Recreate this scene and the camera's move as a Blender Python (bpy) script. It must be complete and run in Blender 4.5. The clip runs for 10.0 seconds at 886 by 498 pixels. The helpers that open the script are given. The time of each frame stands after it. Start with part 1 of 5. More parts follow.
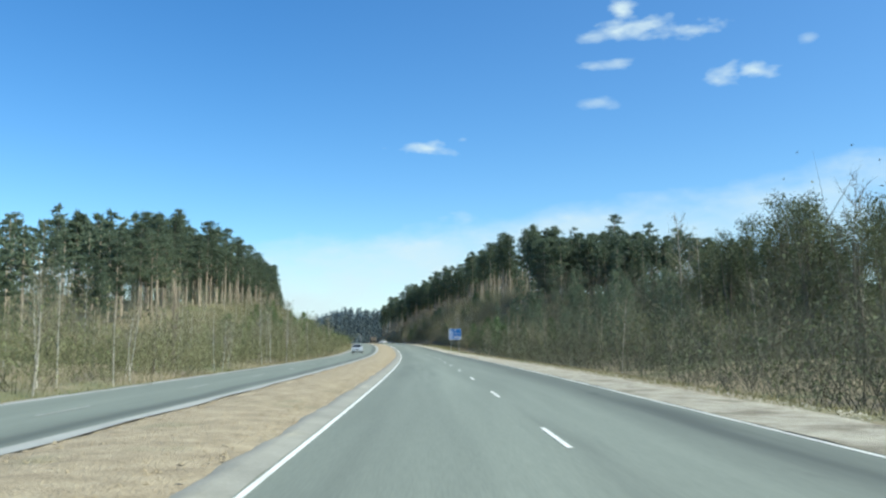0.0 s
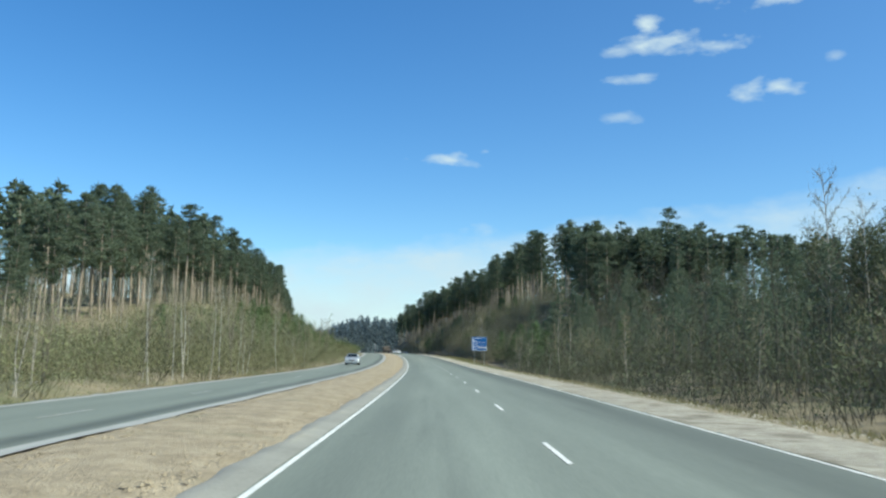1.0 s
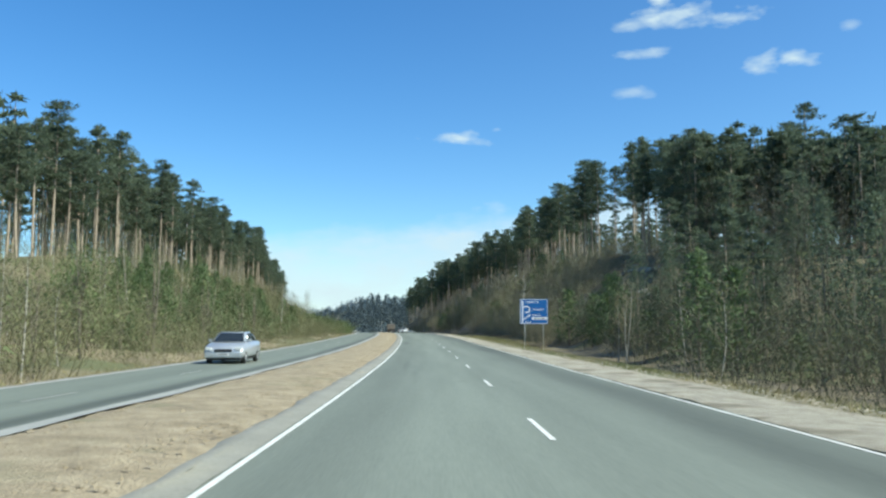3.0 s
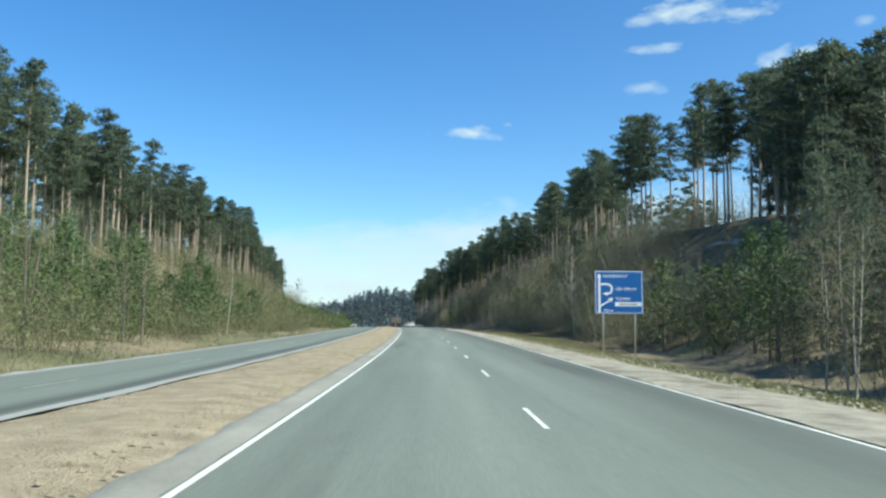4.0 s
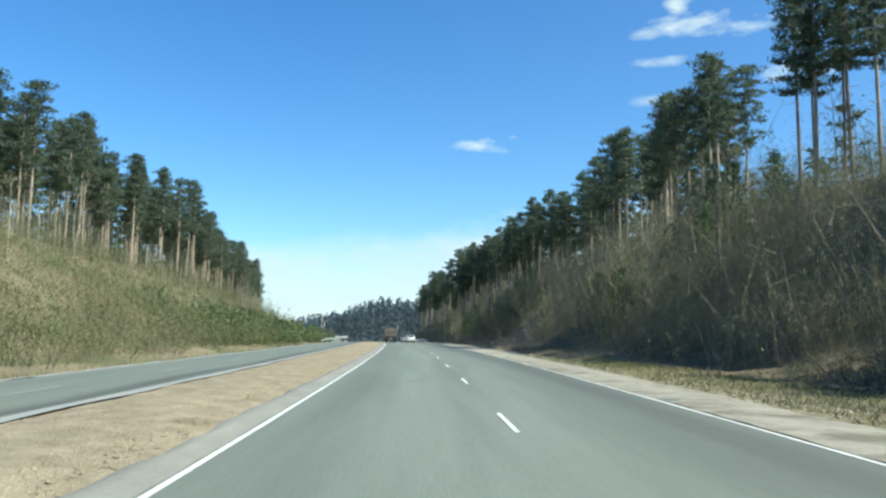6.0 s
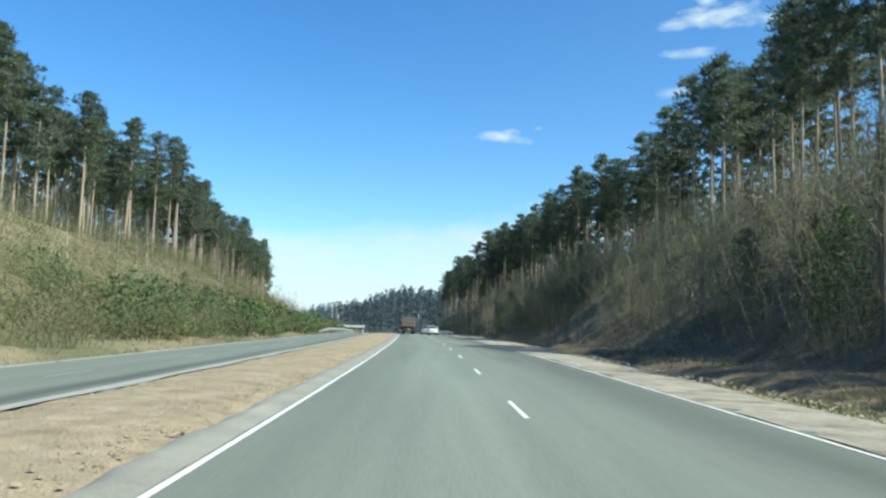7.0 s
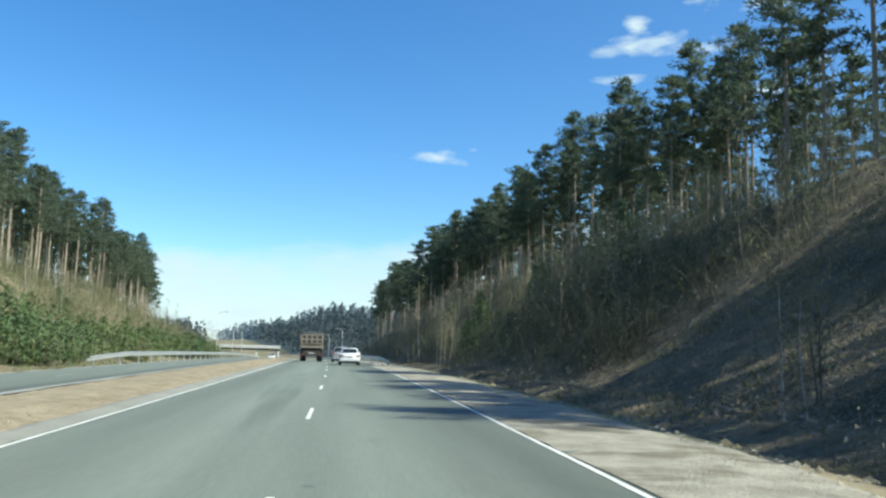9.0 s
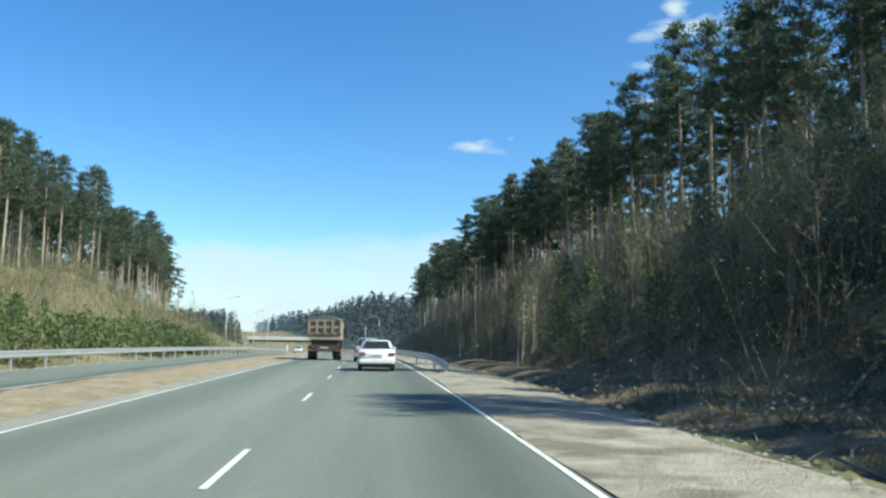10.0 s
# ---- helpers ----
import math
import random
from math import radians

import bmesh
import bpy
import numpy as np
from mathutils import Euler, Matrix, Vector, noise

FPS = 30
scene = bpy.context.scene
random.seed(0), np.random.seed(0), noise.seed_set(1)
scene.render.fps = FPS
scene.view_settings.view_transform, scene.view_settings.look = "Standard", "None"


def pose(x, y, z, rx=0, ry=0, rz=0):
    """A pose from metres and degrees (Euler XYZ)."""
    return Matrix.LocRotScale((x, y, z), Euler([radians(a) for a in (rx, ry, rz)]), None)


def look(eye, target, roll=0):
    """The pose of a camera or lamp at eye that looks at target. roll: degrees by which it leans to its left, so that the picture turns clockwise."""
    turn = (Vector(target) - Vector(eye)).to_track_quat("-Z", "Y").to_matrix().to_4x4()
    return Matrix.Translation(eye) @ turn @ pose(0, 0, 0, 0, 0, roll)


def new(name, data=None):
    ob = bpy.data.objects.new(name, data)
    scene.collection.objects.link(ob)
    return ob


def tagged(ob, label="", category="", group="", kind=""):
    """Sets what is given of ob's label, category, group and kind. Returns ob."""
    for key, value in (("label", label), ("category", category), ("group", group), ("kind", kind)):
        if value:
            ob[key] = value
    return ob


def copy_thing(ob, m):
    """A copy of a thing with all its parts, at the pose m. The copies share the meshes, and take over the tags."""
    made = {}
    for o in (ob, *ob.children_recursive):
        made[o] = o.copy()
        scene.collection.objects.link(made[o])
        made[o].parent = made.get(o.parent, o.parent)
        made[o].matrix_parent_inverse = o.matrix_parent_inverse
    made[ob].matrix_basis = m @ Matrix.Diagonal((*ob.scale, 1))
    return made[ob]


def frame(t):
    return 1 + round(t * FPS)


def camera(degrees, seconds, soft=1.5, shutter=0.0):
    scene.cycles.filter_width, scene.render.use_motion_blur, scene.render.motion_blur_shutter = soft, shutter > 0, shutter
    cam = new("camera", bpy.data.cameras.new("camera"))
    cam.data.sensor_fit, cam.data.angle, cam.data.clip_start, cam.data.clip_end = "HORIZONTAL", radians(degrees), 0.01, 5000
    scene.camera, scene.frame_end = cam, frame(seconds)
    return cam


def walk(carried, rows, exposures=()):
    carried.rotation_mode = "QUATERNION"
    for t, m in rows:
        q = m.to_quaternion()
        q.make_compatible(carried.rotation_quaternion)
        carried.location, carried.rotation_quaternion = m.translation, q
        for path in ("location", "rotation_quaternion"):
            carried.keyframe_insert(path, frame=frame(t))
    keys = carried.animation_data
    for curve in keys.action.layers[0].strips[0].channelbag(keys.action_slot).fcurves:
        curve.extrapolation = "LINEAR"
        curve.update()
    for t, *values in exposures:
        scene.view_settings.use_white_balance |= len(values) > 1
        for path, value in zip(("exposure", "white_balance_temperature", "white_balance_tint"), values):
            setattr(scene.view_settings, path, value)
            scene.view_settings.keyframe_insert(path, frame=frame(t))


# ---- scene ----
# The camera and its drive: seconds, x, y, yaw, pitch, roll
cam = camera(55.2, 10.0, soft=2.5)
EYE = 1.43
ROWS = [
    (0.0, -2.05, -26.46, -1.29, 6.45, 0.41),
    (0.5, -1.90, -9.38, -1.22, 6.39, -0.66),
    (1.0, -1.84, 7.90, -0.07, 7.21, -0.92),
    (1.5, -1.97, 25.18, -0.23, 7.41, -0.21),
    (2.0, -2.12, 42.27, -1.07, 7.45, -0.22),
    (2.5, -2.34, 59.51, 0.14, 6.59, 0.05),
    (4.0, -3.71, 110.61, 1.60, 5.12, -0.42),
    (4.5, -4.40, 127.91, 1.63, 5.07, -0.87),
    (5.0, -4.88, 144.80, 1.83, 4.96, -0.41),
    (5.5, -5.83, 161.79, 1.43, 5.66, -0.16),
    (7.0, -9.31, 211.90, 3.46, 4.98, -1.38),
    (7.5, -10.32, 228.45, 3.12, 4.74, -1.01),
    (8.0, -11.01, 244.92, 0.99, 4.80, 0.71),
    (8.5, -11.87, 261.02, -0.64, 6.18, 0.19),
    (9.0, -12.65, 276.77, -1.00, 6.64, -1.41),
    (9.5, -13.57, 292.49, -0.81, 6.69, -0.60),
    (10.0, -14.88, 308.13, 1.73, 6.03, -0.79),
]
RADIUS = 2889.0                        # the road bends gently to the left
S_LOW, S_HIGH = -400.0, 900.0
# long section of the road: it climbs slightly, then falls away over a crest
GRADE_S = (-4000.0, 70.0, 165.0, 300.0, 450.0, 640.0, 850.0, 4000.0)
GRADE = (0.0, 0.0, 0.0135, 0.0070, -0.0120, -0.0120, 0.0, 0.0)
_grid = np.arange(-3990.0, 3990.0, 1.0)
_rise = np.cumsum(np.interp(_grid, GRADE_S, GRADE))


def profile(s):
    """Height of the road above its level stretch."""
    return np.interp(s, _grid, _rise)


def along(x, y):
    """Length along the road of a place on it."""
    return RADIUS * math.atan2(y, x + RADIUS)


# the phone's own exposure drifts a little on the way
EXPOSURE = ((0.0, 0.70), (0.5, 0.57), (1.0, 0.58), (1.5, 0.60), (2.0, 0.66), (2.5, 0.67), (4.0, 0.72), (4.5, 0.80), (5.0, 0.74), (5.5, 0.77), (7.0, 0.80), (7.5, 0.75), (8.0, 0.78), (8.5, 0.84), (9.0, 0.77), (9.5, 0.74), (10.0, 0.72))
walk(cam, [(t, pose(x, y, EYE + float(profile(along(x, y))), 90 + pitch + math.degrees(float(np.interp(along(x, y), GRADE_S, GRADE))), roll, yaw)) for t, x, y, yaw, pitch, roll in ROWS], exposures=[(t, stops, 6230, -4) for t, stops in EXPOSURE])

# ---- light ----
SUN_EL, SUN_BACK = 44.0, 21.0          # height of the sun; degrees behind the road's right-hand side
world = bpy.data.worlds.new("sky")
scene.world = world
world.use_nodes = True


def node(tree, kind, at=None, **values):
    n = tree.nodes.new(kind)
    for key, value in values.items():
        if key in n.inputs:
            n.inputs[key].default_value = value
    return n


def math_node(tree, op, a, b=None, c=None, clamp=False):
    n = tree.nodes.new("ShaderNodeMath")
    n.operation, n.use_clamp = op, clamp
    for i, x in enumerate((a, b, c)):
        if x is None:
            continue
        if isinstance(x, (int, float)):
            n.inputs[i].default_value = x
        else:
            tree.links.new(x, n.inputs[i])
    return n.outputs[0]


def build_sky():
    tree = world.node_tree
    tree.nodes.clear()
    link = tree.links.new
    out = tree.nodes.new("ShaderNodeOutputWorld")
    back = tree.nodes.new("ShaderNodeBackground")
    back.inputs["Strength"].default_value = 0.148
    sky = tree.nodes.new("ShaderNodeTexSky")
    sky.sky_type, sky.sun_disc = "NISHITA", False
    sky.sun_elevation, sky.sun_rotation = radians(SUN_EL), radians(90 + SUN_BACK)
    sky.air_density, sky.dust_density, sky.ozone_density, sky.altitude = 1.0, 0.2, 4.0, 150
    coord = tree.nodes.new("ShaderNodeTexCoord")
    split = tree.nodes.new("ShaderNodeSeparateXYZ")
    link(coord.outputs["Generated"], split.inputs[0])
    x, y, z = split.outputs
    m = lambda *a, **k: math_node(tree, *a, **k)
    az = m("MULTIPLY", m("ARCTAN2", x, y), 57.29578)
    el = m("MULTIPLY", m("ARCSINE", z), 57.29578)
    plane = tree.nodes.new("ShaderNodeCombineXYZ")
    link(az, plane.inputs[0])
    link(m("MULTIPLY", el, 2.2), plane.inputs[1])
    soft = node(tree, "ShaderNodeTexNoise", Scale=0.42, Detail=3.5, Roughness=0.55)
    link(plane.outputs[0], soft.inputs["Vector"])
    wide = node(tree, "ShaderNodeTexNoise", Scale=0.13, Detail=5.0, Roughness=0.6)
    link(plane.outputs[0], wide.inputs["Vector"])
    grain = m("SUBTRACT", soft.outputs[0], 0.5)
    # small fair-weather clouds: azimuth, elevation, half width, half height, density
    puffs = ((0.2, 13.0, 2.0, 0.42, 0.95), (14.2, 20.5, 2.6, 0.72, 1.0), (13.5, 21.3, 1.1, 1.0, 1.0), (17.2, 19.9, 2.6, 0.55, 0.95), (11.4, 20.0, 1.5, 0.4, 0.6),
             (20.0, 16.9, 1.25, 0.75, 1.0), (21.7, 16.9, 1.5, 0.45, 0.95), (12.4, 18.1, 2.1, 0.42, 0.7), (11.7, 15.7, 1.4, 0.4, 0.45),
             (25.0, 18.4, 0.55, 0.32, 0.4), (31.0, 12.5, 1.6, 0.9, 0.9), (23.5, 22.8, 5.0, 0.9, 0.9), (-5.2, 4.2, 1.0, 0.35, 0.6), (-6.2, 2.6, 1.1, 0.4, 0.6),
             (2.6, 8.2, 1.3, 0.6, 0.5), (2.4, 13.6, 0.4, 0.2, 0.4))
    cover = None
    for a, e, w, h, d in puffs:
        a, e, w, h = a + 0.4, e + 0.2, w * 1.12, h * 1.12
        da = m("DIVIDE", m("SUBTRACT", az, a), w)
        de = m("DIVIDE", m("SUBTRACT", el, e), h)
        r = m("SQRT", m("ADD", m("MULTIPLY", da, da), m("MULTIPLY", de, de)))
        f = m("MULTIPLY", m("SUBTRACT", m("ADD", 1.0, m("MULTIPLY", grain, 3.0)), r), 0.85, clamp=True)
        f = m("MULTIPLY", f, d)
        cover = f if cover is None else m("MAXIMUM", cover, f)
    # a low bank of thin cloud whose upper edge climbs to the right
    edge = m("ADD", m("ADD", 8.3, m("MULTIPLY", az, 0.115)), m("MULTIPLY", m("SUBTRACT", wide.outputs[0], 0.5), 3.2))
    bank = m("MULTIPLY", m("SUBTRACT", edge, el), 0.6, clamp=True)
    bank = m("MULTIPLY", bank, m("ADD", m("ADD", 0.66, m("MULTIPLY", az, -0.006)), m("MULTIPLY", m("SUBTRACT", wide.outputs[0], 0.5), 1.6)), clamp=True)
    cover = m("MAXIMUM", cover, bank)
    # a thin high veil that thickens to the right
    cover = m("MAXIMUM", cover, m("MULTIPLY", m("ADD", az, 12.0), 0.0013, clamp=True))
    mix = tree.nodes.new("ShaderNodeMix")
    mix.data_type = "RGBA"
    link(cover, mix.inputs["Factor"])
    clear = node(tree, "ShaderNodeHueSaturation", Hue=0.506, Saturation=1.24, Value=0.775)
    link(sky.outputs[0], clear.inputs["Color"])
    link(clear.outputs[0], mix.inputs["A"])
    mix.inputs["B"].default_value = (3.2, 3.58, 3.95, 1)
    link(mix.outputs["Result"], back.inputs[0])
    link(back.outputs[0], out.inputs[0])


build_sky()
sun = new("sun", bpy.data.lights.new("sun", "SUN"))
sun.data.energy, sun.data.angle, sun.data.color = 4.65, radians(0.55), (1.0, 0.94, 0.84)
_el, _b = radians(SUN_EL), radians(SUN_BACK)
sun.matrix_world = look((60, 0, 90), (60 - math.cos(_el) * math.cos(_b), math.cos(_el) * math.sin(_b), 90 - math.sin(_el)))


# ---- materials ----
def surface(name, low, high, scale=1.0, fine=12.0, rough=0.85, bump=0.3, metal=0.0, island=0.0, each=0.0, spots=None, stretch=None, uv=False, trans=0.0, depth=0.02):
    """Two-scale mottled surface between two colours; island / each: variation from piece to piece."""
    mat = bpy.data.materials.new(name)
    mat.use_nodes = True
    tree = mat.node_tree
    link = tree.links.new
    b = tree.nodes["Principled BSDF"]
    b.inputs["Roughness"].default_value, b.inputs["Metallic"].default_value = rough, metal
    co = tree.nodes.new("ShaderNodeTexCoord")
    src = co.outputs["UV" if uv else "Object"]
    mp = tree.nodes.new("ShaderNodeMapping")
    if stretch:
        mp.inputs["Scale"].default_value = stretch
    link(src, mp.inputs[0])
    n1 = node(tree, "ShaderNodeTexNoise", Scale=scale, Detail=5.0, Roughness=0.6)
    n2 = node(tree, "ShaderNodeTexNoise", Scale=scale * fine, Detail=3.0, Roughness=0.7)
    for n in (n1, n2):
        link(mp.outputs[0], n.inputs["Vector"])
    f = math_node(tree, "ADD", math_node(tree, "MULTIPLY", n1.outputs[0], 0.9), math_node(tree, "MULTIPLY", n2.outputs[0], 0.6))
    f = math_node(tree, "MULTIPLY", math_node(tree, "SUBTRACT", f, 0.45), 1.7)
    if island:
        g = tree.nodes.new("ShaderNodeNewGeometry")
        f = math_node(tree, "ADD", f, math_node(tree, "MULTIPLY", math_node(tree, "SUBTRACT", g.outputs["Random Per Island"], 0.5), island))
    if each:
        g = tree.nodes.new("ShaderNodeObjectInfo")
        f = math_node(tree, "ADD", f, math_node(tree, "MULTIPLY", math_node(tree, "SUBTRACT", g.outputs["Random"], 0.5), each))
    ramp = tree.nodes.new("ShaderNodeMix")
    ramp.data_type = "RGBA"
    link(math_node(tree, "ADD", f, 0.0, clamp=True), ramp.inputs["Factor"])
    ramp.inputs["A"].default_value, ramp.inputs["B"].default_value = (*low, 1), (*high, 1)
    colour = ramp.outputs["Result"]
    if spots:
        tint, size, amount = spots
        n3 = node(tree, "ShaderNodeTexNoise", Scale=size, Detail=4.0, Roughness=0.55)
        link(mp.outputs[0], n3.inputs["Vector"])
        k = math_node(tree, "MULTIPLY", math_node(tree, "SUBTRACT", n3.outputs[0], 0.62 - amount * 0.2), 9.0, clamp=True)
        mx = tree.nodes.new("ShaderNodeMix")
        mx.data_type = "RGBA"
        link(math_node(tree, "MULTIPLY", k, 0.8), mx.inputs["Factor"])
        link(colour, mx.inputs["A"])
        mx.inputs["B"].default_value = (*tint, 1)
        colour = mx.outputs["Result"]
    link(colour, b.inputs["Base Color"])
    if bump:
        bp = node(tree, "ShaderNodeBump", Strength=bump, Distance=depth)
        link(n2.outputs[0], bp.inputs["Height"])
        link(bp.outputs[0], b.inputs["Normal"])
    if trans:
        t = tree.nodes.new("ShaderNodeBsdfTranslucent")
        link(colour, t.inputs[0])
        mxs = tree.nodes.new("ShaderNodeMixShader")
        mxs.inputs[0].default_value = trans
        link(b.outputs[0], mxs.inputs[1])
        link(t.outputs[0], mxs.inputs[2])
        link(mxs.outputs[0], tree.nodes["Material Output"].inputs[0])
    return mat


def plain(name, colour, rough=0.5, metal=0.0, coat=0.0):
    mat = surface(name, [c * 0.86 for c in colour], [min(1, c * 1.08) for c in colour], 2.0, 8, rough, 0.0, metal)
    mat.node_tree.nodes["Principled BSDF"].inputs["Coat Weight"].default_value = coat
    return mat


M = {
    "asphalt": surface("asphalt", (0.119, 0.133, 0.108), (0.196, 0.216, 0.176), 0.9, 40, 0.82, 0.35, stretch=(1.0, 0.045, 1), uv=True, spots=((0.090, 0.10, 0.083), 0.5, 0.1), depth=0.004),
    "median": surface("dry_litter", (0.175, 0.135, 0.082), (0.46, 0.38, 0.255), 1.6, 12, 0.95, 1.0, spots=((0.25, 0.22, 0.135), 0.5, 0.2), depth=0.05),
    "gravel": surface("shoulder_gravel", (0.215, 0.190, 0.142), (0.53, 0.485, 0.385), 1.6, 14, 0.95, 0.8, spots=((0.18, 0.155, 0.105), 0.7, 0.5), depth=0.09),
    "edge": surface("pale_dust", (0.27, 0.27, 0.245), (0.38, 0.375, 0.34), 0.7, 25, 0.92, 0.4, depth=0.01),
    "margin": surface("dusty_asphalt", (0.18, 0.174, 0.145), (0.30, 0.29, 0.245), 0.7, 25, 0.92, 0.4, depth=0.01),
    "ground": surface("dry_grass_soil", (0.11, 0.088, 0.052), (0.31, 0.255, 0.155), 0.16, 11, 0.95, 0.8, spots=((0.10, 0.115, 0.045), 0.07, 0.6), depth=0.15),
    "bank": surface("bank_soil", (0.066, 0.052, 0.028), (0.270, 0.208, 0.115), 0.45, 7, 0.95, 1.0, spots=((0.052, 0.050, 0.020), 0.35, 0.6), depth=0.25),
    "paint": surface("road_paint", (0.51, 0.505, 0.46), (0.84, 0.83, 0.765), 1.5, 18, 0.6, 0.1, depth=0.002),
    "faded_paint": surface("faded_road_paint", (0.24, 0.245, 0.215), (0.40, 0.40, 0.36), 1.5, 18, 0.7, 0.1, depth=0.002),
    "needles": surface("pine_needles", (0.054, 0.080, 0.052), (0.156, 0.196, 0.120), 0.35, 6, 0.75, 0.0, island=0.6, each=0.35, trans=0.45),
    "young_needles": surface("young_pine_needles", (0.042, 0.078, 0.028), (0.13, 0.185, 0.068), 0.6, 6, 0.75, 0.0, island=0.7, each=0.3, trans=0.25),
    "pine_bark": surface("pine_bark", (0.18, 0.146, 0.112), (0.49, 0.400, 0.305), 0.7, 9, 0.9, 0.5, each=0.5, stretch=(1, 1, 0.25), depth=0.03),
    "birch_bark": surface("birch_bark", (0.25, 0.225, 0.18), (0.54, 0.51, 0.44), 1.2, 6, 0.8, 0.3, each=0.5, spots=((0.06, 0.05, 0.04), 2.2, 0.25), stretch=(1, 1, 1.6)),
    "grey_bark": surface("grey_bark", (0.10, 0.085, 0.065), (0.24, 0.205, 0.16), 1.2, 6, 0.9, 0.3, each=0.4),
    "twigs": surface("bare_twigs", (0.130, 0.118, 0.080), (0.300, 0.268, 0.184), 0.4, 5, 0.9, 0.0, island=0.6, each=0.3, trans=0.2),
    # twigs and buds again, darker: dull right-hand growth with shade put into the colour
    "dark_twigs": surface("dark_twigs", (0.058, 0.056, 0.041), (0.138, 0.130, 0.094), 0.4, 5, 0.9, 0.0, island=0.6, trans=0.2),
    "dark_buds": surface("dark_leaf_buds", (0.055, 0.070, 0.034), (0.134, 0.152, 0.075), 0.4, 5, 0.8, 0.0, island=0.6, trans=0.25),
    "brush": surface("dry_brush", (0.085, 0.082, 0.045), (0.205, 0.188, 0.104), 0.08, 6, 0.9, 0.0, island=0.6, trans=0.15, spots=((0.085, 0.100, 0.042), 0.11, 0.4)),
    "buds": surface("spring_buds", (0.140, 0.150, 0.070), (0.310, 0.312, 0.155), 0.4, 5, 0.8, 0.0, island=0.6, trans=0.4, spots=((0.105, 0.140, 0.052), 0.13, 0.45)),
    "willow": surface("willow_leaves", (0.07, 0.105, 0.035), (0.20, 0.245, 0.095), 0.3, 5, 0.8, 0.0, island=0.7, trans=0.3),
    "grass": surface("dead_grass", (0.15, 0.135, 0.062), (0.34, 0.30, 0.16), 0.15, 6, 0.9, 0.0, island=0.6, trans=0.2, spots=((0.11, 0.14, 0.045), 0.12, 0.6)),
    # distance haze is mixed into these two forest colours, bluer and paler farther off
    "far": surface("hazy_far_forest", (0.055, 0.076, 0.079), (0.108, 0.132, 0.134), 0.03, 8, 0.9, 0.0, island=0.2, trans=0.45),
    "distant": surface("hazy_distant_forest", (0.12, 0.165, 0.195), (0.165, 0.21, 0.24), 0.02, 8, 0.9, 0.0, island=0.15, trans=0.45),
    "verge_grass": surface("verge_grass", (0.115, 0.128, 0.050), (0.27, 0.255, 0.120), 0.2, 6, 0.9, 0.0, island=0.6, trans=0.25),
    "steel": surface("galvanised_steel", (0.42, 0.44, 0.43), (0.62, 0.64, 0.62), 0.8, 10, 0.45, 0.1, metal=0.6),
    "concrete": surface("pale_concrete", (0.42, 0.42, 0.40), (0.66, 0.66, 0.63), 0.5, 12, 0.9, 0.3),
    "sign_blue": surface("sign_blue", (0.002, 0.085, 0.30), (0.004, 0.115, 0.37), 0.6, 8, 0.7, 0.0),
    "sign_white": plain("sign_white", (0.82, 0.83, 0.84), 0.5),
    "sign_ink": plain("sign_ink", (0.16, 0.15, 0.13), 0.6),
    "white_paint": plain("white_car_paint", (0.80, 0.80, 0.79), 0.28, 0.0, 0.6),
    "silver_paint": plain("silver_car_paint", (0.50, 0.52, 0.53), 0.32, 0.45, 0.6),
    "glass": plain("dark_glass", (0.025, 0.03, 0.033), 0.08),
    "rubber": surface("tyre_rubber", (0.014, 0.014, 0.014), (0.035, 0.035, 0.034), 3, 10, 0.85, 0.3),
    "rim": plain("wheel_alloy", (0.42, 0.43, 0.44), 0.4, 0.7),
    "red_lamp": plain("red_lamp", (0.24, 0.07, 0.06), 0.3),
    "clear_lamp": plain("clear_lamp", (0.70, 0.71, 0.70), 0.15),
    "black_trim": plain("black_trim", (0.02, 0.02, 0.02), 0.6),
    "plate": plain("plate_white", (0.66, 0.66, 0.64), 0.5),
    "truck_bed": surface("dusty_truck_bed", (0.24, 0.19, 0.145), (0.44, 0.375, 0.305), 0.8, 9, 0.85, 0.3),
    # grimy steel of the chassis; also the painted shade of the tailgate recesses
    "truck_dark": surface("grimy_steel_and_shade", (0.035, 0.03, 0.027), (0.10, 0.085, 0.07), 1.2, 9, 0.85, 0.3),
    "tarp": surface("dark_tarpaulin", (0.03, 0.035, 0.035), (0.075, 0.08, 0.08), 1.0, 8, 0.8, 0.4),
    "wood_dead": surface("dead_wood", (0.15, 0.13, 0.10), (0.34, 0.30, 0.235), 1.5, 8, 0.9, 0.3),
}


